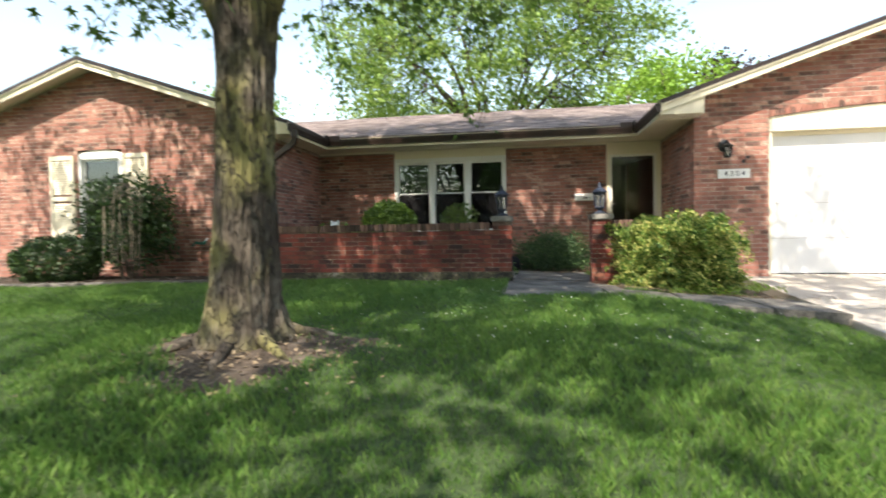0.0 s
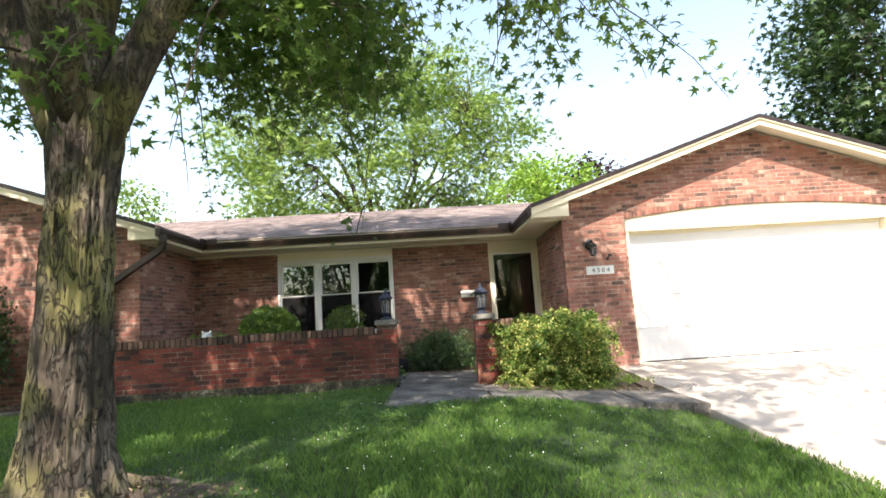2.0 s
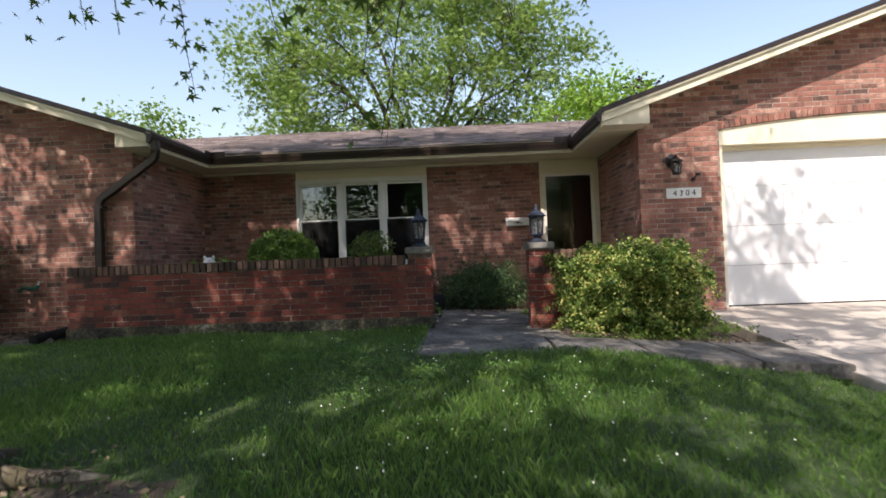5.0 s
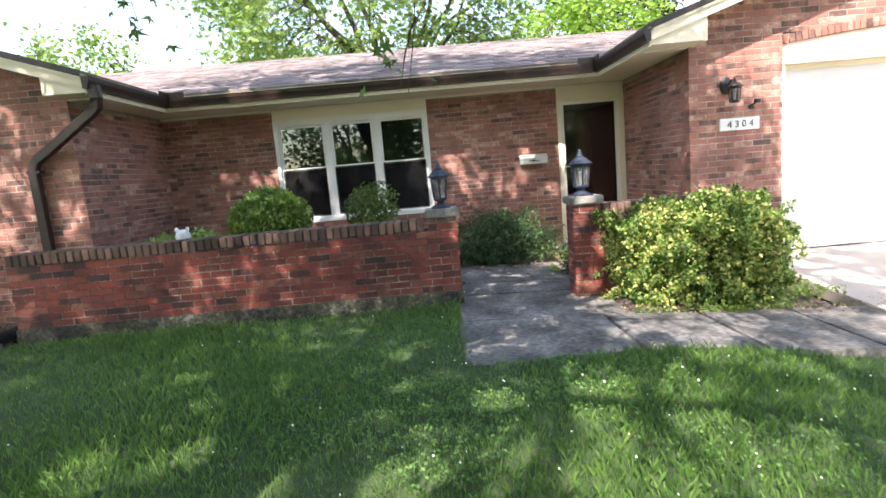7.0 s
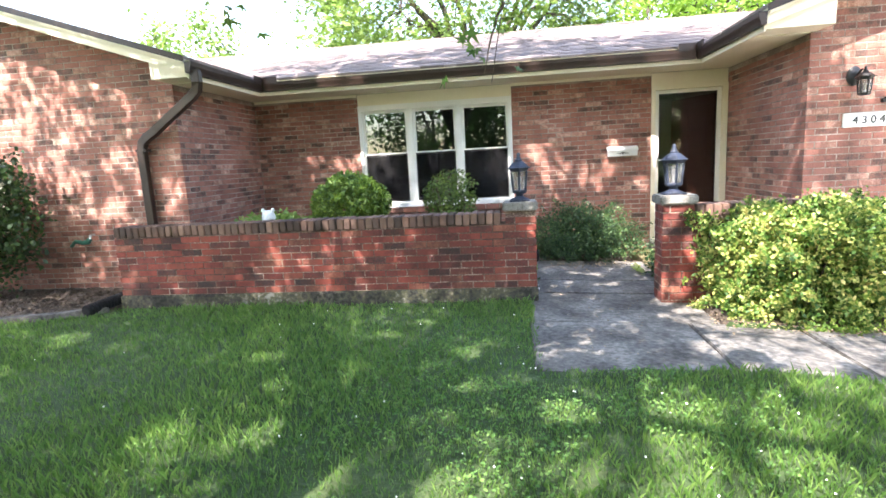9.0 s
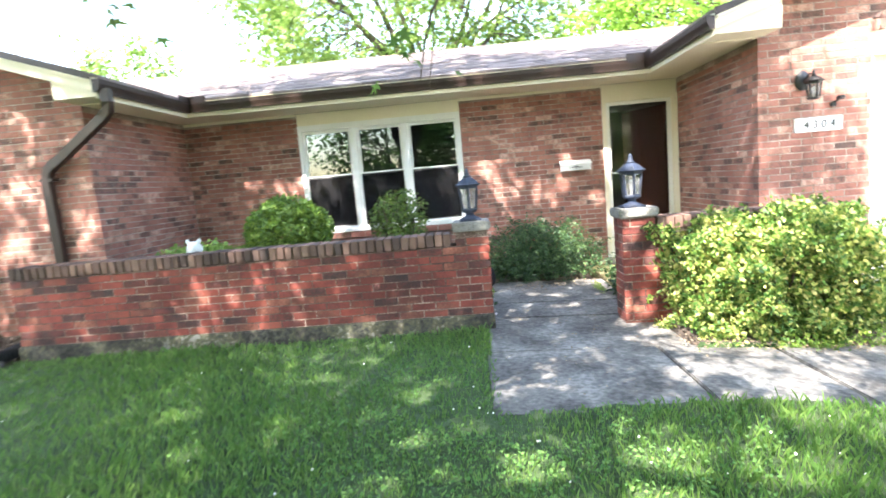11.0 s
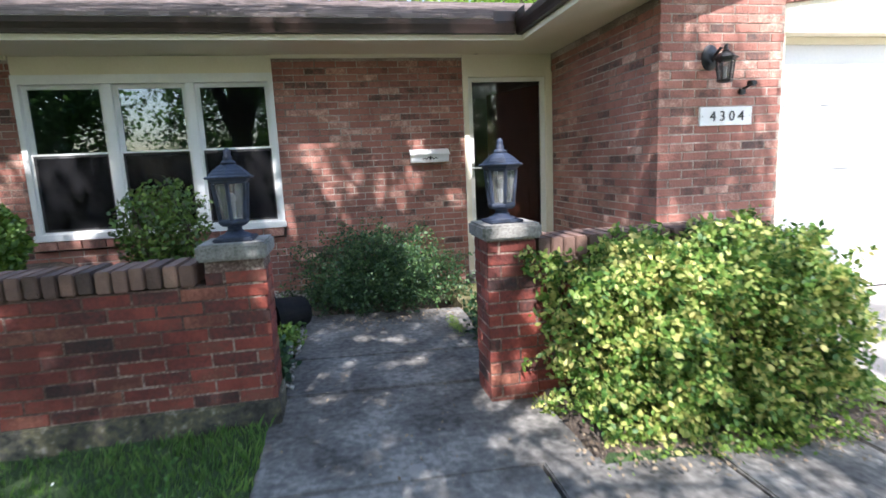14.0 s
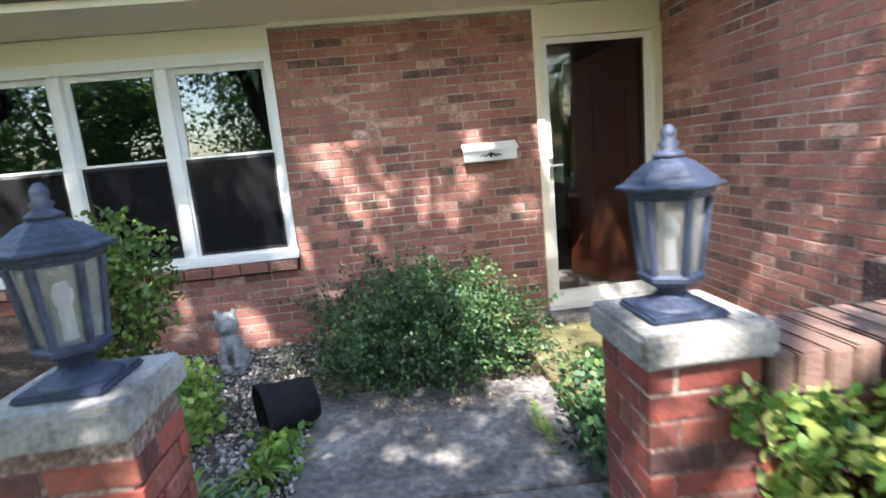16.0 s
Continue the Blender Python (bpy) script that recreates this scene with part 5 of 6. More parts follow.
bush("low_plants", (-3.0, 9.2, 1.72), (0.62, 0.28, 0.24), 2600, 0.06, OVAL, "bright_leaf", "low green bedding plants behind the porch wall", 11, 1.55, lump=0.4, up=0.2, shell=0.7)
bush("weeds", (1.42, 9.35, 1.15), (0.16, 0.5, 0.2), 1200, 0.05, OVAL, "juniper_leaf", "dark green weeds beside the path", 12, 1.03, lump=0.4, up=0.2, shell=0.8, category="weeds", stems=2)
bush("weeds", (-0.18, 8.95, 1.14), (0.16, 0.28, 0.24), 900, 0.055, OVAL, "juniper_leaf", "green weeds at the foot of the pier", 13, 1.06, lump=0.4, up=0.2, shell=0.8, category="weeds", stems=2)
bush("weeds", (-0.12, 9.7, 1.1), (0.14, 0.35, 0.1), 600, 0.05, OVAL, "yew_leaf", "low weeds growing through the gravel", 14, 1.06, lump=0.4, up=0.2, shell=0.8, category="weeds", stems=0)
bush("weeds", (1.75, 10.2, 1.12), (0.3, 0.2, 0.09), 500, 0.05, OVAL, "juniper_leaf", "low weeds on the mossy porch slab edge", 18, 1.06, lump=0.4, up=0.2, shell=0.8, category="weeds", stems=0)


bush("weeds", (1.2, 9.72, 1.06), (0.05, 0.3, 0.06), 500, 0.03, NEEDLE, "bright_leaf", "grass tufts growing in a path joint", 19, 1.04, lump=0.3, up=0.1, shell=0.9, category="weeds", stems=0)
bush("weeds", (2.15, 7.66, 0.98), (0.8, 0.1, 0.09), 1500, 0.026, OVAL, "yew_leaf", "low green weeds along the foot of the hedge", 24, 0.95, lump=0.6, up=0.3, shell=0.9, category="weeds", stems=0, tuft=0.6)
bush("ivy", (1.46, 8.33, 1.62), (0.08, 0.05, 0.24), 160, 0.05, OVAL, "gold_leaf", "variegated vine creeping up the brick pier", 20, 1.3, lump=0.4, up=0.3, shell=0.9, category="vine", stems=1)


def lily(x, y, z, seed):
    """A clump of long arching strap leaves."""
    rng = random.Random(seed)
    t = thing("lily_clump", (x, y, z), "clump of bright green strap leaves in gravel", "plant")
    for _ in range(14):
        a, ln, w = rng.uniform(0, 6.28), rng.uniform(0.16, 0.3), rng.uniform(0.012, 0.022)
        g = Geo()
        dx, dy = math.cos(a), math.sin(a)
        vs = []
        for k in range(6):
            s = k / 5
            r, h = ln * s * 0.75, ln * (s * 1.1 - s * s * 0.75)
            ww = w * (1 - s ** 2) + 0.001
            vs += [(x + dx * r - dy * ww, y + dy * r + dx * ww, z + h), (x + dx * r + dy * ww, y + dy * r - dx * ww, z + h), (x + dx * r, y + dy * r, z + h - 0.006)]
        fs = []
        for k in range(5):
            o = k * 3
            fs += [(o, o + 3, o + 5, o + 2), (o + 2, o + 5, o + 4, o + 1), (o, o + 1, o + 4, o + 3)]
        part("leaf", g.add(vs, fs), M["bright_leaf"], t, smooth=True)


bush("weeds", (3.08, 7.9, 1.0), (0.36, 0.14, 0.08), 600, 0.035, OVAL, "bright_leaf", "low weeds in the soil beside the hedge", 23, 0.98, lump=0.5, up=0.3, shell=0.9, category="weeds", stems=0, tuft=0.6)


lily(-0.2, 9.12, 1.09, 1)
lily(-0.32, 8.86, 1.09, 2)
lily(-0.42, 9.3, 1.09, 3)
lily(-0.16, 9.5, 1.09, 4)
lily(-0.5, 9.05, 1.09, 5)


# ---- trees ----
def limb_path(a, b, rng, sag=0.0, n=7, wig=0.06):
    a, b = Vector(a), Vector(b)
    ln = (b - a).length
    out = []
    for k in range(n):
        s = k / (n - 1)
        p = a.lerp(b, s) + Vector((0, 0, 1)) * (ln * 0.12 * math.sin(math.pi * s) - sag * s * s)
        if 0 < k < n - 1:
            p += Vector((rng.uniform(-wig, wig), rng.uniform(-wig, wig), rng.uniform(-wig, wig))) * ln * 0.35
        out.append(p)
    return out


def crown_tree(name, foot, fork, trunk_r, centre, radii, clumps, per, spread, leaf, template, mat, label, seed, zmin, up=0.35, limbs=7, extra=(), bark="bark", trunk=True):
    """Tapered trunk, limbs that part at the fork, twigs to clumps, and leaves round each clump."""
    rng, rr = np.random.default_rng(seed), random.Random(seed)
    t = thing(name, foot, label, "tree")
    c, r = np.array(centre, float), np.array(radii, float)
    cl = []
    while len(cl) < clumps:
        d = rng.normal(size=3)
        d /= np.linalg.norm(d)
        q = c + d * r * rng.uniform(0.45, 1.0) ** 0.6 * (1 + 0.22 * noise.noise(Vector(d) * 2.3 + Vector((seed, 0, 0))))
        if q[2] > zmin:
            cl.append(q)
    cl = np.array(cl)
    if trunk:
        n = 8
        pts = [Vector(foot).lerp(Vector(fork), k / (n - 1)) for k in range(n)]
        part("trunk", Geo().tube(pts, [trunk_r * (1.35 if k == 0 else 1.0 - 0.25 * k / n) for k in range(n)], 12, 0.06, rr), M[bark], t, smooth=True)
    heads = []
    for k in range(limbs):
        a = 2 * math.pi * (k + rr.uniform(-0.3, 0.3)) / limbs
        tip = Vector(c) + Vector((r[0] * 0.62 * math.cos(a), r[1] * 0.62 * math.sin(a), r[2] * rr.uniform(-0.2, 0.55)))
        pth = limb_path(Vector(fork) - Vector((0, 0, 0.1)), tip, rr, n=9)
        r0 = trunk_r * rr.uniform(0.42, 0.62)
        part("limb", Geo().tube(pth, [r0 * (1 - 0.85 * i / 8) for i in range(9)], 9, 0.04, rr), M[bark], t, smooth=True)
        heads += pth[2:]
    tw = Geo()
    hv = np.array([tuple(h) for h in heads])
    for q in cl:
        h = hv[np.argmin(np.linalg.norm(hv - q, axis=1) + rng.random(len(hv)) * 0.6)]
        tw.tube(limb_path(h, q, rr, n=4), [0.028, 0.018, 0.01, 0.004], 5)
    part("brushwood", tw, M["twig"], t, kind="stuff")
    if len(extra):
        cl = np.concatenate([cl, np.array(extra, float)])
    sp = np.array(spread)
    pos = np.repeat(cl, per, axis=0) + rng.normal(size=(len(cl) * per, 3)) * sp
    if zmin:
        low = pos[:, 2] < zmin - 0.25
        pos[low, 2] = zmin - 0.25 + rng.random(low.sum()) * 0.5
    part("crown", scatter("crown", pos, leaf * rng.uniform(0.6, 1.2, len(pos)), template, M[mat], rng, up=up, droop=0.6), None, t, kind="stuff")
    return t


def maple_trunk():
    """Broad trunk with ridged bark, root flare and three leaders."""
    rng = random.Random(4)
    t = thing("maple_tree", (-1.76, 4.1, 1.0), "big old maple with ridged mossy bark over the lawn", "tree")
    prof = [(0.9, 0.36), (1.02, 0.31), (1.1, 0.275), (1.2, 0.25), (1.35, 0.235), (1.6, 0.222), (2.0, 0.205), (2.5, 0.188), (2.9, 0.185), (3.15, 0.2), (3.4, 0.215), (3.6, 0.17)]
    zs, sides, g = np.linspace(0.9, 3.55, 120), 120, Geo()
    vs = []
    for z in zs:
        r0 = float(np.interp(z, [p[0] for p in prof], [p[1] for p in prof]))
        cx, cy = -1.79 + 0.03 * (z - 1.0), 4.1
        flare = max(0.0, 1.35 - z) / 0.45
        for k in range(sides):
            a = 2 * math.pi * k / sides
            ux, uy = math.cos(a), math.sin(a)
            ridge = noise.noise(Vector((ux * 3.5, uy * 3.5, z * 1.1))) * 0.014 + abs(noise.noise(Vector((ux * 9 + 0.4 * math.sin(z * 5), uy * 9, z * 2.0)))) * 0.045 + noise.noise(Vector((ux * 22, uy * 22, z * 9))) * 0.006 - 0.008
            root = flare * 0.07 * (0.5 + math.sin(5 * a + 0.7)) + flare * 0.05 * noise.noise(Vector((ux * 3, uy * 3, 7)))
            r = r0 + ridge + root
            vs.append((cx + r * ux, cy + r * uy, z))
    fs = [(i * sides + k, i * sides + (k + 1) % sides, (i + 1) * sides + (k + 1) % sides, (i + 1) * sides + k) for i in range(len(zs) - 1) for k in range(sides)]
    fs.append(tuple(range((len(zs) - 1) * sides, len(zs) * sides)))
    part("trunk", g.add(vs, fs), M["bark"], t, "ridged bark with moss", smooth=True)
    for i in range(6):
        a = -2.6 + i * 1.0 + rng.uniform(-0.2, 0.2)
        pts = [(-1.76 + d * math.cos(a + 0.2 * d), 4.1 + d * math.sin(a + 0.2 * d), float(ground_z(-1.76 + d * math.cos(a), 4.1 + d * math.sin(a))) + h) for d, h in ((0.22, 0.07), (0.36, 0.03), (0.52, 0.01), (0.72, -0.05))]
        part("root", Geo().tube(pts, [0.06, 0.042, 0.03, 0.015], 9, 0.1, rng), M["bark"], t, smooth=True)
    return t


mt = maple_trunk()
rng, rr = np.random.default_rng(21), random.Random(21)
LEADERS = [((-1.78, 4.1, 3.2), (-3.6, 3.8, 6.6), 0.15), ((-1.74, 4.12, 3.3), (-1.6, 5.4, 8.2), 0.16), ((-1.66, 4.1, 3.25), (0.9, 4.9, 7.0), 0.145), ((-1.74, 4.05, 3.3), (-1.0, 1.2, 7.2), 0.13),
           ((-1.2, 4.3, 4.4), (2.6, 5.6, 6.2), 0.075), ((-2.4, 4.0, 4.5), (-5.6, 5.5, 7.0), 0.08), ((-1.68, 4.7, 5.4), (0.2, 8.0, 8.0), 0.07), ((-1.4, 2.6, 5.4), (1.6, -0.6, 7.6), 0.07), ((-2.6, 3.8, 4.9), (-4.6, 0.4, 7.4), 0.07), ((-3.4, 3.85, 6.3), (-8.6, 5.0, 7.0), 0.06), ((0.3, 4.7, 6.0), (5.2, 2.4, 8.0), 0.06), ((0.4, 4.75, 6.1), (3.6, 5.4, 7.4), 0.05), ((-1.0, 4.4, 4.3), (1.5, 4.2, 5.1), 0.035)]
heads = []
for a, b, r0 in LEADERS:
    pth = limb_path(a, b, rr, n=10, wig=0.05)
    part("limb", Geo().tube(pth, [r0 * (1 - 0.82 * i / 9) for i in range(10)], 12, 0.05, rr), M["bark"], mt, smooth=True)
    heads += [tuple(p) for p in pth[3:]]
heads = np.array(heads)
cl = []
C, R = np.array((-2.0, 2.7, 8.4)), np.array((5.6, 6.9, 4.6))


def shadow_spot(q):
    """Where a leaf's shadow falls on the level of the path."""
    k = (q[2] - 1.1) / 1.28
    return q[0] + 0.28 * k, q[1] + k


def open_share(x, y):
    """How much sun the crown is carved to let through onto a spot of the garden: closed over the left lawn, open to the
    right.
    """
    if y > 15.0:
        return 0.8
    if y > 12.9:
        return 0.22 if y < 14.4 else 0.42
    if x < -4.0 and y > 9.3:
        return 0.07 if y < 10.0 else 0.21
    if 2.15 < x < 2.95 and y > 9.6:
        return 0.1
    if y > 11.2 and x < 2.7:
        return 0.28
    if x > 2.6 and y > 9.3:
        return 0.97 if y > 11.0 else 0.22 if x < 4.0 else 0.66 if x < 5.6 else 0.85
    if 3.3 < x and y > 5.6:
        return 0.5
    if x > 1.15 and y > 6.4:
        return 0.92
    if x > -0.2 and y > 6.5:
        return 0.24 if y < 7.6 else 0.07
    if y > 7.6:
        return 0.02
    if x > 1.3:
        return 0.92 if y < 5.2 else 0.78
    if x > 0.0 and y > 4.7:
        return 0.82
    if x > -0.8 and y > 4.9:
        return 0.5
    if x < -0.9 and y < 4.3:
        return 0.66
    if -2.4 < x < -1.2 and y < 5.6:
        return 0.42
    if x < -4.0 or x < -2.6 and y < 5.5:
        return 0.5
    if y < 4.4:
        return 0.46
    return 0.08


def fleck(x, y):
    return 0.45 * noise.noise(Vector((x * 1.0, y * 0.85, 3.0))) + 0.6 * noise.noise(Vector((x * 3.0, y * 2.5, 8.0))) + 0.35 * noise.noise(Vector((x * 7.0, y * 5.8, 5.0)))


FLECKS = sorted(fleck(0.37 * (i % 71), 0.41 * (i // 71)) for i in range(5041))


# Leaves whose shadow would cover a wanted sun fleck get left out.
def in_gap(q):
    x, y = shadow_spot(q)
    jx = x + 0.5 * noise.noise(Vector((x * 0.8, y * 0.8, 13.0)))
    jy = y + 0.5 * noise.noise(Vector((x * 0.8, y * 0.8, 17.0)))
    return fleck(x, y) > FLECKS[int(5040 * (1 - open_share(jx, jy)))]


while len(cl) < 860:
    d = rng.normal(size=3)
    d /= np.linalg.norm(d)
    q = C + d * R * rng.uniform(0.3, 1.0) ** 0.5 * (1 + 0.2 * noise.noise(Vector(d) * 2.1))
    if q[2] > 4.55:
        cl.append(q)
# Extra clumps; the outlying ones are unseen, added to shade wing, garage and drive.
for lo, hi, k in (((-4.6, 5.2, 4.5), (-2.8, 6.8, 5.3), 10), ((-10.5, 3.5, 5.6), (-7.0, 6.5, 8.2), 30), ((-7.6, 4.6, 6.0), (-5.2, 6.6, 8.0), 14), ((-1.6, 4.6, 4.4), (0.2, 7.0, 5.2), 28), ((0.2, 3.6, 4.5), (2.2, 4.7, 5.2), 14), ((0.2, 5.0, 4.6), (2.4, 6.8, 5.6), 16), ((2.4, 4.4, 6.0), (4.0, 6.4, 8.2), 9), ((1.9, 5.3, 6.0), (3.0, 6.5, 7.6), 9), ((3.8, 0.6, 6.4), (6.6, 3.4, 9.2), 13)):
    cl += [rng.uniform(lo, hi) for _ in range(k)]
cl = np.array(cl)
tw = Geo()
for q in cl:
    h = heads[np.argmin(np.linalg.norm(heads - q, axis=1) + rng.random(len(heads)) * 0.5)]
    tw.tube(limb_path(h, q, rr, n=4), [0.015, 0.011, 0.007, 0.003], 5)
# drooping twigs low over the lawn: start, tip, leaves
DROOP = [((-1.5, 4.65, 4.3), (-1.42, 4.9, 3.12), 0), ((-0.25, 6.95, 3.4), (-0.4, 7.12, 3.0), 9), ((0.9, 4.9, 5.2), (3.2, 5.1, 3.75), 60), ((0.7, 4.7, 5.1), (2.6, 5.2, 4.15), 60), ((1.6, 4.6, 5.2), (3.5, 4.7, 4.4), 60), ((0.9, 4.5, 5.2), (2.3, 4.3, 4.3), 70), ((-0.9, 4.2, 4.3), (-0.9, 3.5, 2.98), 14), ((-0.4, 4.8, 4.6), (0.6, 4.4, 3.95), 40), ((-1.2, 4.5, 4.4), (-0.2, 3.9, 3.75), 40), ((-1.5, 3.9, 3.9), (-1.35, 3.2, 3.25), 26),
         ((-2.0, 3.9, 3.8), (-2.3, 3.3, 3.3), 26), ((-2.2, 4.4, 4.2), (-3.2, 4.4, 3.3), 40), ((-0.6, 5.4, 4.8), (0.1, 6.2, 4.05), 40), ((1.2, 5.0, 5.0), (1.9, 5.3, 4.2), 36), ((-2.4, 5.6, 4.8), (-2.8, 6.6, 3.95), 14),
         ((-2.0, 6.2, 5.0), (-1.98, 6.81, 3.42), 26), ((-1.4, 5.2, 4.8), (-1.0, 5.6, 4.1), 40), ((0.1, 6.6, 4.9), (-0.35, 7.12, 2.95), 5), ((-0.2, 6.6, 5.2), (-0.61, 7.31, 3.3), 6), ((2.2, 5.6, 5.4), (2.9, 6.0, 4.4), 24)]
for _ in range(9):
    tip = (rr.uniform(-1.25, 0.35), rr.uniform(4.3, 5.6), rr.uniform(3.3, 3.95))
    DROOP.append(((tip[0] - 0.4, tip[1] - 0.1, 4.9), tip, 40))
lone = []
for a, b, k in DROOP:
    pth = limb_path(a, b, rr, n=8, wig=0.04)
    tw.tube(pth, [0.012 * (1 - 0.8 * i / 7) for i in range(8)], 5)
    for _ in range(int(k * 1.5)):
        s = rr.uniform(0.35, 1.0) * 7
        i = min(6, int(s))
        p = pth[i].lerp(pth[i + 1], s - i)
        lone.append([p.x + rr.gauss(0, 0.11), p.y + rr.gauss(0, 0.11), p.z + rr.gauss(0, 0.07)])
part("brushwood", tw, M["twig"], mt, kind="stuff")
pos = np.repeat(cl, 80, axis=0) + rng.normal(size=(len(cl) * 80, 3)) * np.array((0.38, 0.38, 0.24))
stay = rng.random(len(pos)) < 0.04
pos = pos[(pos[:, 2] > 4.0) & (stay | np.array([not in_gap(q) for q in pos]))]
size = np.concatenate([0.135 * rng.uniform(0.65, 1.2, len(pos)), 0.105 * rng.uniform(0.55, 1.25, len(lone))])
pos = np.concatenate([pos, np.array(lone)])
part("crown", scatter("crown", pos, size, MAPLE, M["maple_leaf"], rng, up=0.35, droop=0.8), None, mt, "green maple leaves with gaps carved for sun flecks", kind="stuff")

crown_tree("garden_tree", (-1.5, 25, 0.8), (-1.3, 25, 4.4), 0.28, (-1.4, 25, 9.7), (8.0, 4.6, 5.2), 430, 84, (0.5, 0.5, 0.27), 0.22, MAPLE, "bright_leaf", "tall light green tree behind the house roof", 31, 4.9, limbs=11)
crown_tree("garden_tree", (5.0, 20, 0.8), (5.0, 20, 3.4), 0.16, (5.0, 20, 6.0), (2.1, 1.8, 1.6), 80, 80, (0.34, 0.34, 0.22), 0.17, OVAL, "lime_leaf", "small bright green tree behind the roof ridge", 32, 4.2, limbs=6)
crown_tree("plum_tree", (11.5, 31, 0.8), (11.5, 31, 4.5), 0.2, (11.0, 31, 9.3), (1.6, 1.5, 1.5), 36, 60, (0.4, 0.4, 0.3), 0.25, OVAL, "purple_leaf", "dark purple-leaved tree far behind the roof", 33, 5, limbs=5)
crown_tree("shade_tree", (17.0, 16, 0.8), (17.0, 16, 3.6), 0.3, (17.2, 16, 9.4), (4.6, 4.2, 5.2), 420, 70, (0.5, 0.5, 0.35), 0.25, MAPLE, "dark_leaf", "dark green shade tree beyond the garage", 34, 4.4, limbs=9)
crown_tree("garden_tree", (-17.5, 31, 0.8), (-17.4, 31, 4.4), 0.25, (-17.2, 31, 8.0), (3.4, 3.0, 2.6), 70, 60, (0.5, 0.5, 0.35), 0.26, OVAL, "bright_leaf", "distant round green tree beyond the wing roof", 35, 4.6, limbs=6)


# Row of unseen trees behind the camera, added to hide the horizon in window reflections.
for k, (tx, ty, s) in enumerate(((-16, -19, 0.8), (-6, -23, 1.1), (0.5, -21, 1.0), (7, -22, 1.05), (14, -24, 1.2), (-21, -22, 1.1), (22, -23, 1.1), (-29, -24, 1.2))):
    crown_tree("street_tree", (tx, ty, -0.5), (tx + 0.2, ty, 2.4), 0.26, (tx, ty, 6.2 * s), (4.8 * s, 3.4 * s, 6.0 * s), 170, 46, (0.65, 0.6, 0.5), 0.4, OVAL, "maple_leaf", "unseen green tree added to fill the window reflections", 50 + k, 0.4, limbs=6)


# ---- grass, clover, gravel, small things ----
def grass():
    rng = np.random.default_rng(8)
    n = 420000
    y = -1.2 + 9.6 * rng.random(n) ** 0.85
    half = 2.2 + (y + 1.5) * 0.95
    x = (rng.random(n) * 2 - 1) * half - 0.4
    ok = ~in_paving(x, y, -0.035) & ~in_bed(x, y) & (x < 3.5) & ~((y > 8.32) & (x > -4.45)) & (np.hypot(x + 1.75, (y - 3.95) * 1.1) + 0.25 * np.sin(x * 5) * np.sin(y * 4) > 0.5 + 0.45 * rng.random(n))
    x, y = x[ok], y[ok]
    n = len(x)
    z = ground_z(x, y)
    h = rng.uniform(0.025, 0.06, n) * (1 + 0.35 * np.sin(x * 2.1 + 1.3 * np.sin(y * 1.7)))
    a = rng.random(n) * 6.283
    w = rng.uniform(0.0018, 0.0034, n)
    lean = rng.uniform(0.15, 0.75, n) * h
    b = rng.random(n) * 6.283
    v = np.empty((n, 4, 3))
    cx, sx = np.cos(a) * w, np.sin(a) * w
    v[:, 0] = np.stack([x - cx, y - sx, z - 0.01], 1)
    v[:, 1] = np.stack([x + cx, y + sx, z - 0.01], 1)
    v[:, 2] = np.stack([x + cx * 0.8 + np.cos(b) * lean * 0.4, y + sx * 0.8 + np.sin(b) * lean * 0.4, z + h * 0.62], 1)
    v[:, 3] = np.stack([x + np.cos(b) * lean, y + np.sin(b) * lean, z + h], 1)
    o = (np.arange(n) * 4)[:, None]
    tris = np.concatenate([o + np.array([[0, 1, 2]]), o + np.array([[0, 2, 3]])])
    tagged(new("lawn_grass", fast_mesh("lawn_grass", v.reshape(-1, 3), tris, M["blade"])), "mown green grass blades on the lawn", "grass", kind="stuff")
    k = 13000
    x, y = rng.normal(-0.1, 0.9, k), rng.normal(6.3, 0.85, k)
    patch = np.array([noise.noise(Vector((a * 1.6, b * 1.6, 2.0))) for a, b in zip(x, y)])
    ok = ~in_paving(x, y, 0.02) & (y < 8.2) & (patch > -0.08)
    x, y = x[ok], y[ok]
    me = scatter("clover_leaves", np.stack([x, y, ground_z(x, y) + rng.uniform(0.03, 0.062, len(x))], 1), rng.uniform(0.012, 0.024, len(x)), OVAL, M["clover_leaf"], rng, up=0.6)
    tagged(new("clover_leaves", me), "patches of green clover leaves in the lawn", "clover", kind="stuff")
    k = 150
    x = rng.normal(0.2, 1.3, k)
    y = rng.uniform(4.2, 8.0, k)
    ok = ~in_paving(x, y, 0.05) & ~in_bed(x, y) & (np.hypot(x + 1.75, y - 4.1) > 0.9)
    x, y = x[ok], y[ok]
    puff = Geo().lathe((0, 0, 0), [(0.3, -0.5), (0.55, -0.2), (0.5, 0.25), (0.2, 0.5)], 6)
    tri = [(f[0], f[i], f[i + 1]) for f in puff.f for i in range(1, len(f) - 1)]
    me = scatter("clover_flowers", np.stack([x, y, ground_z(x, y) + rng.uniform(0.045, 0.075, len(x))], 1), rng.uniform(0.006, 0.011, len(x)), (puff.v, tri), M["clover"], rng, up=0.9)
    tagged(new("clover_flowers", me), "small white clover flowers in the grass", "flowers", kind="stuff")


grass()
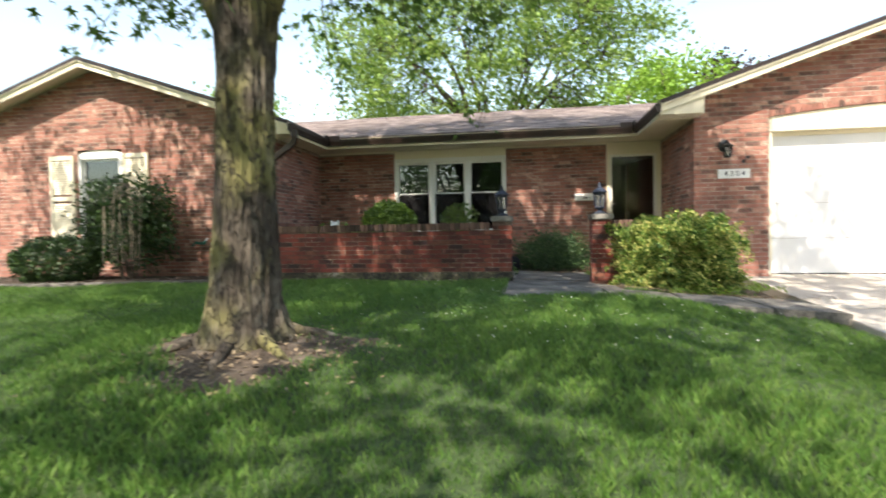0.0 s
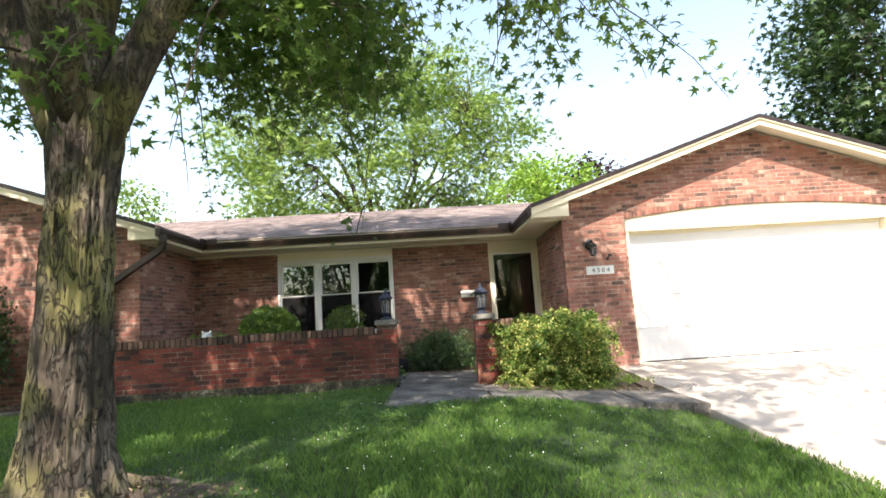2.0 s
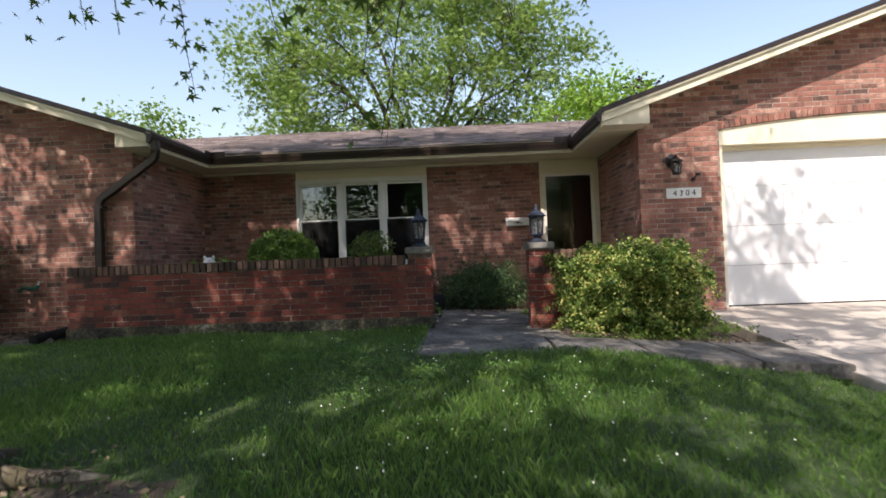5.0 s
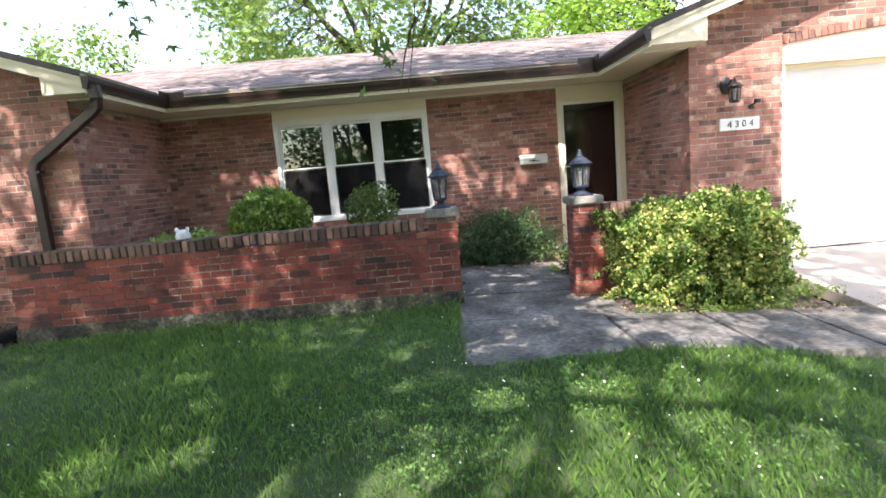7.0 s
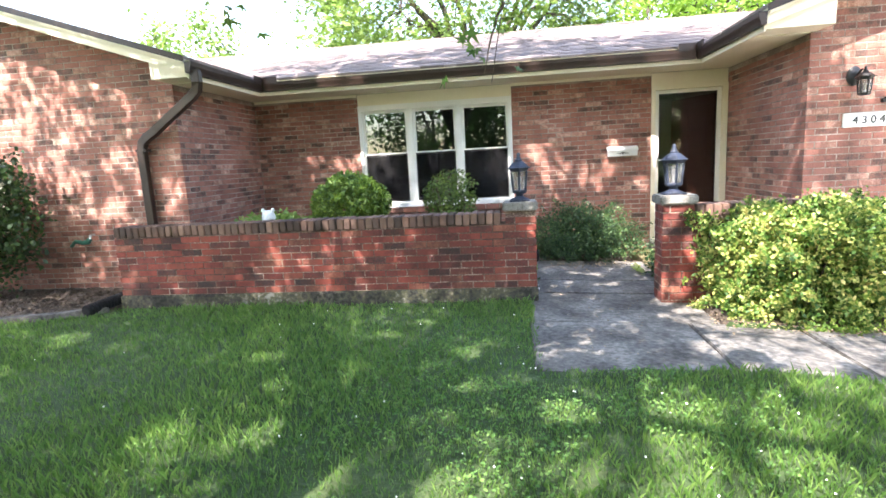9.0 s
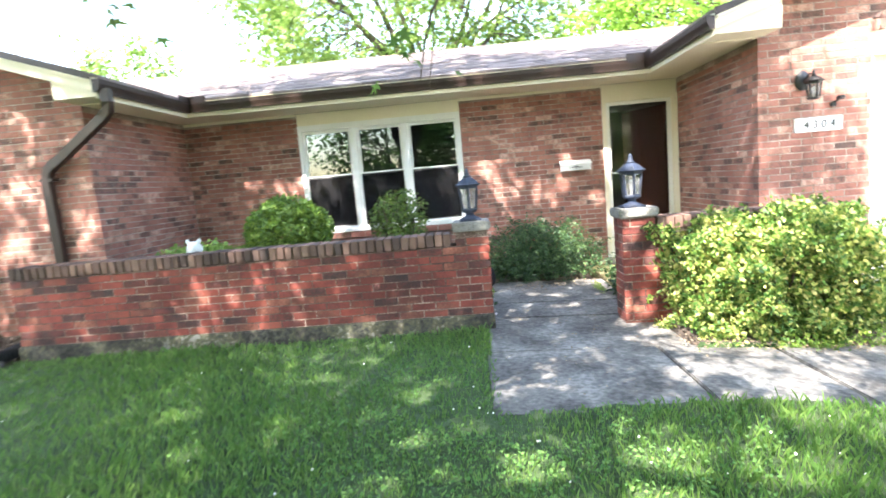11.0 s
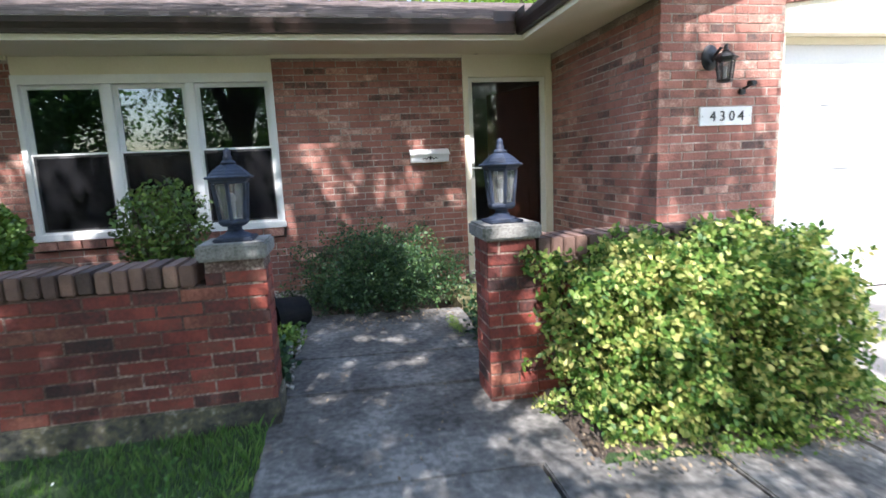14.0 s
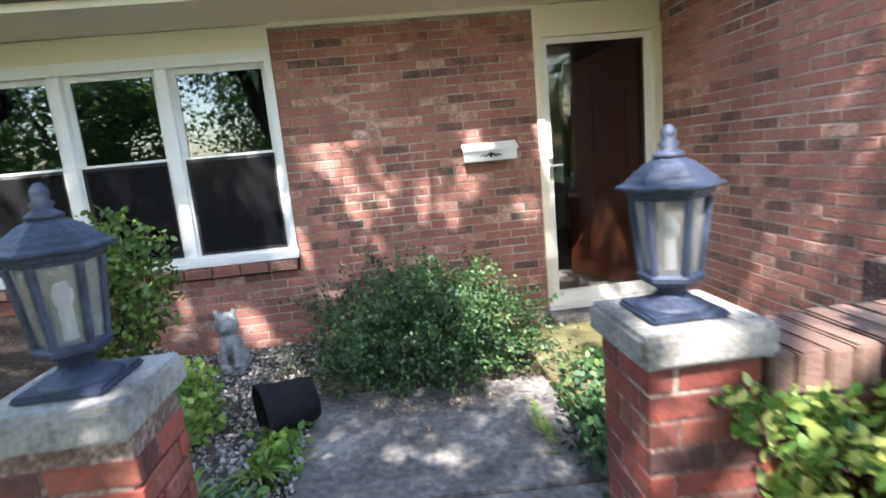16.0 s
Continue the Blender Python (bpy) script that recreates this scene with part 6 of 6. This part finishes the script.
STONE = ([(1, 0, 0), (-1, 0.1, 0), (0.1, 0.8, 0.05), (0, -0.75, 0), (0.1, 0, 0.5), (0, 0, -0.5)], [(0, 2, 4), (2, 1, 4), (1, 3, 4), (3, 0, 4), (2, 0, 5), (1, 2, 5), (3, 1, 5), (0, 3, 5)])


def gravel():
    rng = np.random.default_rng(12)
    n = 5200
    x, y = rng.uniform(-1.5, 0.0, n), rng.uniform(8.65, 11.33, n)
    z = 1.1 + 0.5 * np.clip((-1.1 - x) / 1.2, 0, 1) + rng.uniform(0.0, 0.02, n)
    me = scatter("gravel", np.stack([x, y, z], 1), rng.uniform(0.008, 0.026, n), STONE, M["gravel"], rng, up=0.6)
    tagged(new("gravel", me), "white and grey river gravel in the porch bed", "gravel", kind="stuff")
    n = 260
    x, y = np.concatenate([rng.uniform(-1.0, 0.05, n), rng.uniform(0.1, 1.6, n)]), np.concatenate([rng.uniform(8.7, 10.9, n), 10.05 + rng.normal(0, 0.1, n)])
    me = scatter("bed_litter", np.stack([x, y, np.where(x < 0.06, 1.125, 1.075)], 1), rng.uniform(0.012, 0.032, 2 * n), OVAL, M["dry_leaf"], rng, up=0.85)
    tagged(new("bed_litter", me), "dry leaves on the gravel and along the juniper", "leaf litter", kind="stuff")
    n = 170
    x, y = rng.normal(0.62, 0.3, n), rng.uniform(6.8, 9.8, n)
    x = np.clip(x, 0.0, 1.3)
    me = scatter("path_litter", np.stack([x, y, np.array([walk_z(a) for a in x]) + 0.006], 1), rng.uniform(0.008, 0.024, n), OVAL, M["dry_leaf"], rng, up=0.9)
    tagged(new("path_litter", me), "small dry leaves and husks on the path", "leaf litter", kind="stuff")
    n = 1600
    x, y = rng.uniform(-9.5, -4.5, n), rng.uniform(7.6, 9.3, n)
    ok = in_bed(x, y)
    me = scatter("mulch_chips", np.stack([x, y, ground_z(x, y) + 0.008], 1)[ok], rng.uniform(0.02, 0.05, ok.sum()), STONE, M["mulch"], rng, up=0.8)
    tagged(new("mulch_chips", me), "dark bark mulch chips in the bed", "mulch", kind="stuff")
    n = 900
    x, y = rng.normal(-1.75, 0.5, n), rng.normal(3.85, 0.42, n)
    me = scatter("leaf_litter", np.stack([x, y, ground_z(x, y) + 0.012], 1), rng.uniform(0.018, 0.045, n), OVAL, M["dry_leaf"], rng, up=0.85)
    tagged(new("leaf_litter", me), "dry fallen leaves round the tree roots", "leaf litter", kind="stuff")
    n = 750
    x, y = rng.uniform(1.3, 3.9, n), rng.normal(7.68, 0.09, n)
    me = scatter("hedge_litter", np.stack([x, y, np.maximum(ground_z(x, y), [walk_z(a) for a in x]) + 0.012], 1), rng.uniform(0.012, 0.03, n), OVAL, M["dry_leaf"], rng, up=0.85)
    tagged(new("hedge_litter", me), "dry leaves fallen under the hedge", "leaf litter", kind="stuff")


M["dry_leaf"] = surface("dry_leaf", [(0.09, 0.06, 0.035), (0.19, 0.14, 0.085), (0.32, 0.25, 0.16)], 0.85, 9, 30, 0, vary=0.6, pick="island")
gravel()


def statue(name, at, h, mat, label):
    """A seated animal figure, as one plain mesh."""
    x, y, z = at
    g = Geo().box(x - 0.2 * h, x + 0.2 * h, y - 0.2 * h, y + 0.2 * h, z - 0.01, z + 0.08 * h)


    def blob(cx, cy, cz, rx, ry, rz):
        arc = [math.pi * (i / 8 - 0.5) for i in range(9)]
        g.lathe((x + cx * h, y + cy * h, z + cz * h), [(max(0.004, rx * math.cos(a)) * h, rz * math.sin(a) * h) for a in arc], 14, flat=ry / rx)

    blob(0, 0.08, 0.3, 0.17, 0.17, 0.24)      # back
    blob(0, -0.04, 0.46, 0.14, 0.13, 0.18)    # chest
    blob(0, -0.05, 0.74, 0.185, 0.15, 0.2)    # mane
    blob(0, -0.14, 0.76, 0.12, 0.12, 0.14)    # face
    blob(0, -0.24, 0.71, 0.06, 0.06, 0.05)    # muzzle
    for s in (-1, 1):
        blob(s * 0.16, 0.04, 0.19, 0.08, 0.16, 0.13)     # haunch
        blob(s * 0.1, -0.14, 0.28, 0.055, 0.06, 0.24)    # foreleg
        blob(s * 0.1, -0.2, 0.1, 0.06, 0.08, 0.04)       # paw
        blob(s * 0.13, -0.06, 0.93, 0.05, 0.035, 0.07)   # ear
    me = g.mesh(name, M[mat], smooth=True)
    ob = tagged(new(name, me), label, "statue")
    melt = ob.modifiers.new("melt", "REMESH")
    melt.mode, melt.voxel_size, melt.use_smooth_shade = "VOXEL", 0.009, True


statue("garden_statue", (-0.68, 10.95, 1.11), 0.45, "stone", "weathered grey stone animal statue on gravel")
statue("cat_statue", (-2.95, 9.0, 1.6), 0.44, "white_stone", "small white cat statue among bedding plants")
pot = thing("plant_pot", (-0.1, 10.0, 1.08), "black plastic plant pot lying on its side", "plant pot")
part("pot", Geo().lathe((0, 0, 0), [(0.11, 0), (0.12, 0.02), (0.15, 0.24), (0.165, 0.24), (0.165, 0.28), (0.15, 0.28), (0.14, 0.24), (0.105, 0.03)], 28), M["plastic"], pot, smooth=False).matrix_basis = pose(0.02, 10.02, 1.235, 92, 0, -62)
bag = thing("hanging_bag", (1.75, 12.6, 2.1), "orange cloth bag hanging on the hall wall", "bag")
part("bag_body", Geo().lathe((1.66, 12.6, 1.95), [(0.05, 0), (0.14, 0.03), (0.17, 0.12), (0.13, 0.24), (0.06, 0.32)], 20, flat=1.0), M["orange"], bag, smooth=True)
part("strap", Geo().tube([(1.62, 12.6, 2.26), (1.61, 12.58, 2.42), (1.62, 12.6, 2.26)], [0.012] * 3, 6), M["orange"], bag)

# ---- bricks, last ----
W = plane((0, YB, 0), (1, 0, 0))
brick_face(wall["back"], W, XL, 1.75, 0.95, SOFFIT, [rect_hole(-2.52, -0.21, 1.7, 3.5)], each=lambda u, z: u > -0.2 and z > 1.3, seed=1)
GW = plane((0, YW, 0), (1, 0, 0))
brick_face(wall["gar"], GW, XG, 2 * XC_G - XG, 0.95, 5.1, [arch_hole], top=gable_span(XC_G), each=lambda u, z: (u < GAR_L and z > 1.2) or (z > 3.6 and u < 6.2), seed=2)
brick_face(wall["wing"], GW, 2 * XC_L - XL, XL, 0.95, 5.1, [rect_hole(LW0, LW1, LWZ0, LWZ1 + 0.1)], top=gable_span(XC_L), each=lambda u, z: u > -6.2 and 1.2 < z < 3.4, seed=3)
brick_face(wall["gar_side"], plane((XG, YB, 0), (0, -1, 0)), 0, YB - YW, 0.95, SOFFIT, each=lambda u, z: z > 1.0, seed=4)
brick_face(wall["wing_side"], plane((XL, YW, 0), (0, 1, 0)), 0, YB - YW, 0.95, SOFFIT, each=lambda u, z: z > 1.3, seed=5)
ring_mesh = Geo().box(-0.034, 0.034, 0, 0.06, 0, 0.098).mesh("arch_brick", M["brick_each"], bevel=0.004)
for k in range(63):
    u = -1 + 2 * (k + 0.5) / 63
    c, h = (GAR_L + GAR_R) / 2, (GAR_R - GAR_L) / 2
    ob = under(new("arch_brick", ring_mesh), wall["gar"])
    ob.matrix_basis = pose(c + h * u, YW - 0.004, GAR_TOP + GAR_RISE * (1 - u * u), 0, math.degrees(math.atan(2 * GAR_RISE * u / h)), 0)
PW = plane((0, WF, 0), (1, 0, 0))
brick_face(lw, PW, -4.38, -0.03, 1.22, 1.84, kind="red", each=lambda u, z: True, seed=6)
brick_face(lw, PW, lp[0], lp[1], 1.832, 1.951, kind="red", each=lambda u, z: True, seed=7)
brick_face(lw, plane((-0.03, WF, 0), (0, 1, 0)), 0, 0.25, 1.22, 1.951, kind="red", each=lambda u, z: True, seed=8)
brick_face(rw, plane((0, WF - 0.01, 0), (1, 0, 0)), rp[0], rp[1], 1.0, 1.951, kind="red", each=lambda u, z: True, seed=9)
brick_face(rw, PW, rp[1] + 0.005, 2.86, 1.0, 1.84, kind="red", each=lambda u, z: True, seed=10)
brick_face(rw, plane((rp[0], WF + 0.25, 0), (0, -1, 0)), 0, 0.25, 1.0, 1.951, kind="red", each=lambda u, z: True, seed=11)
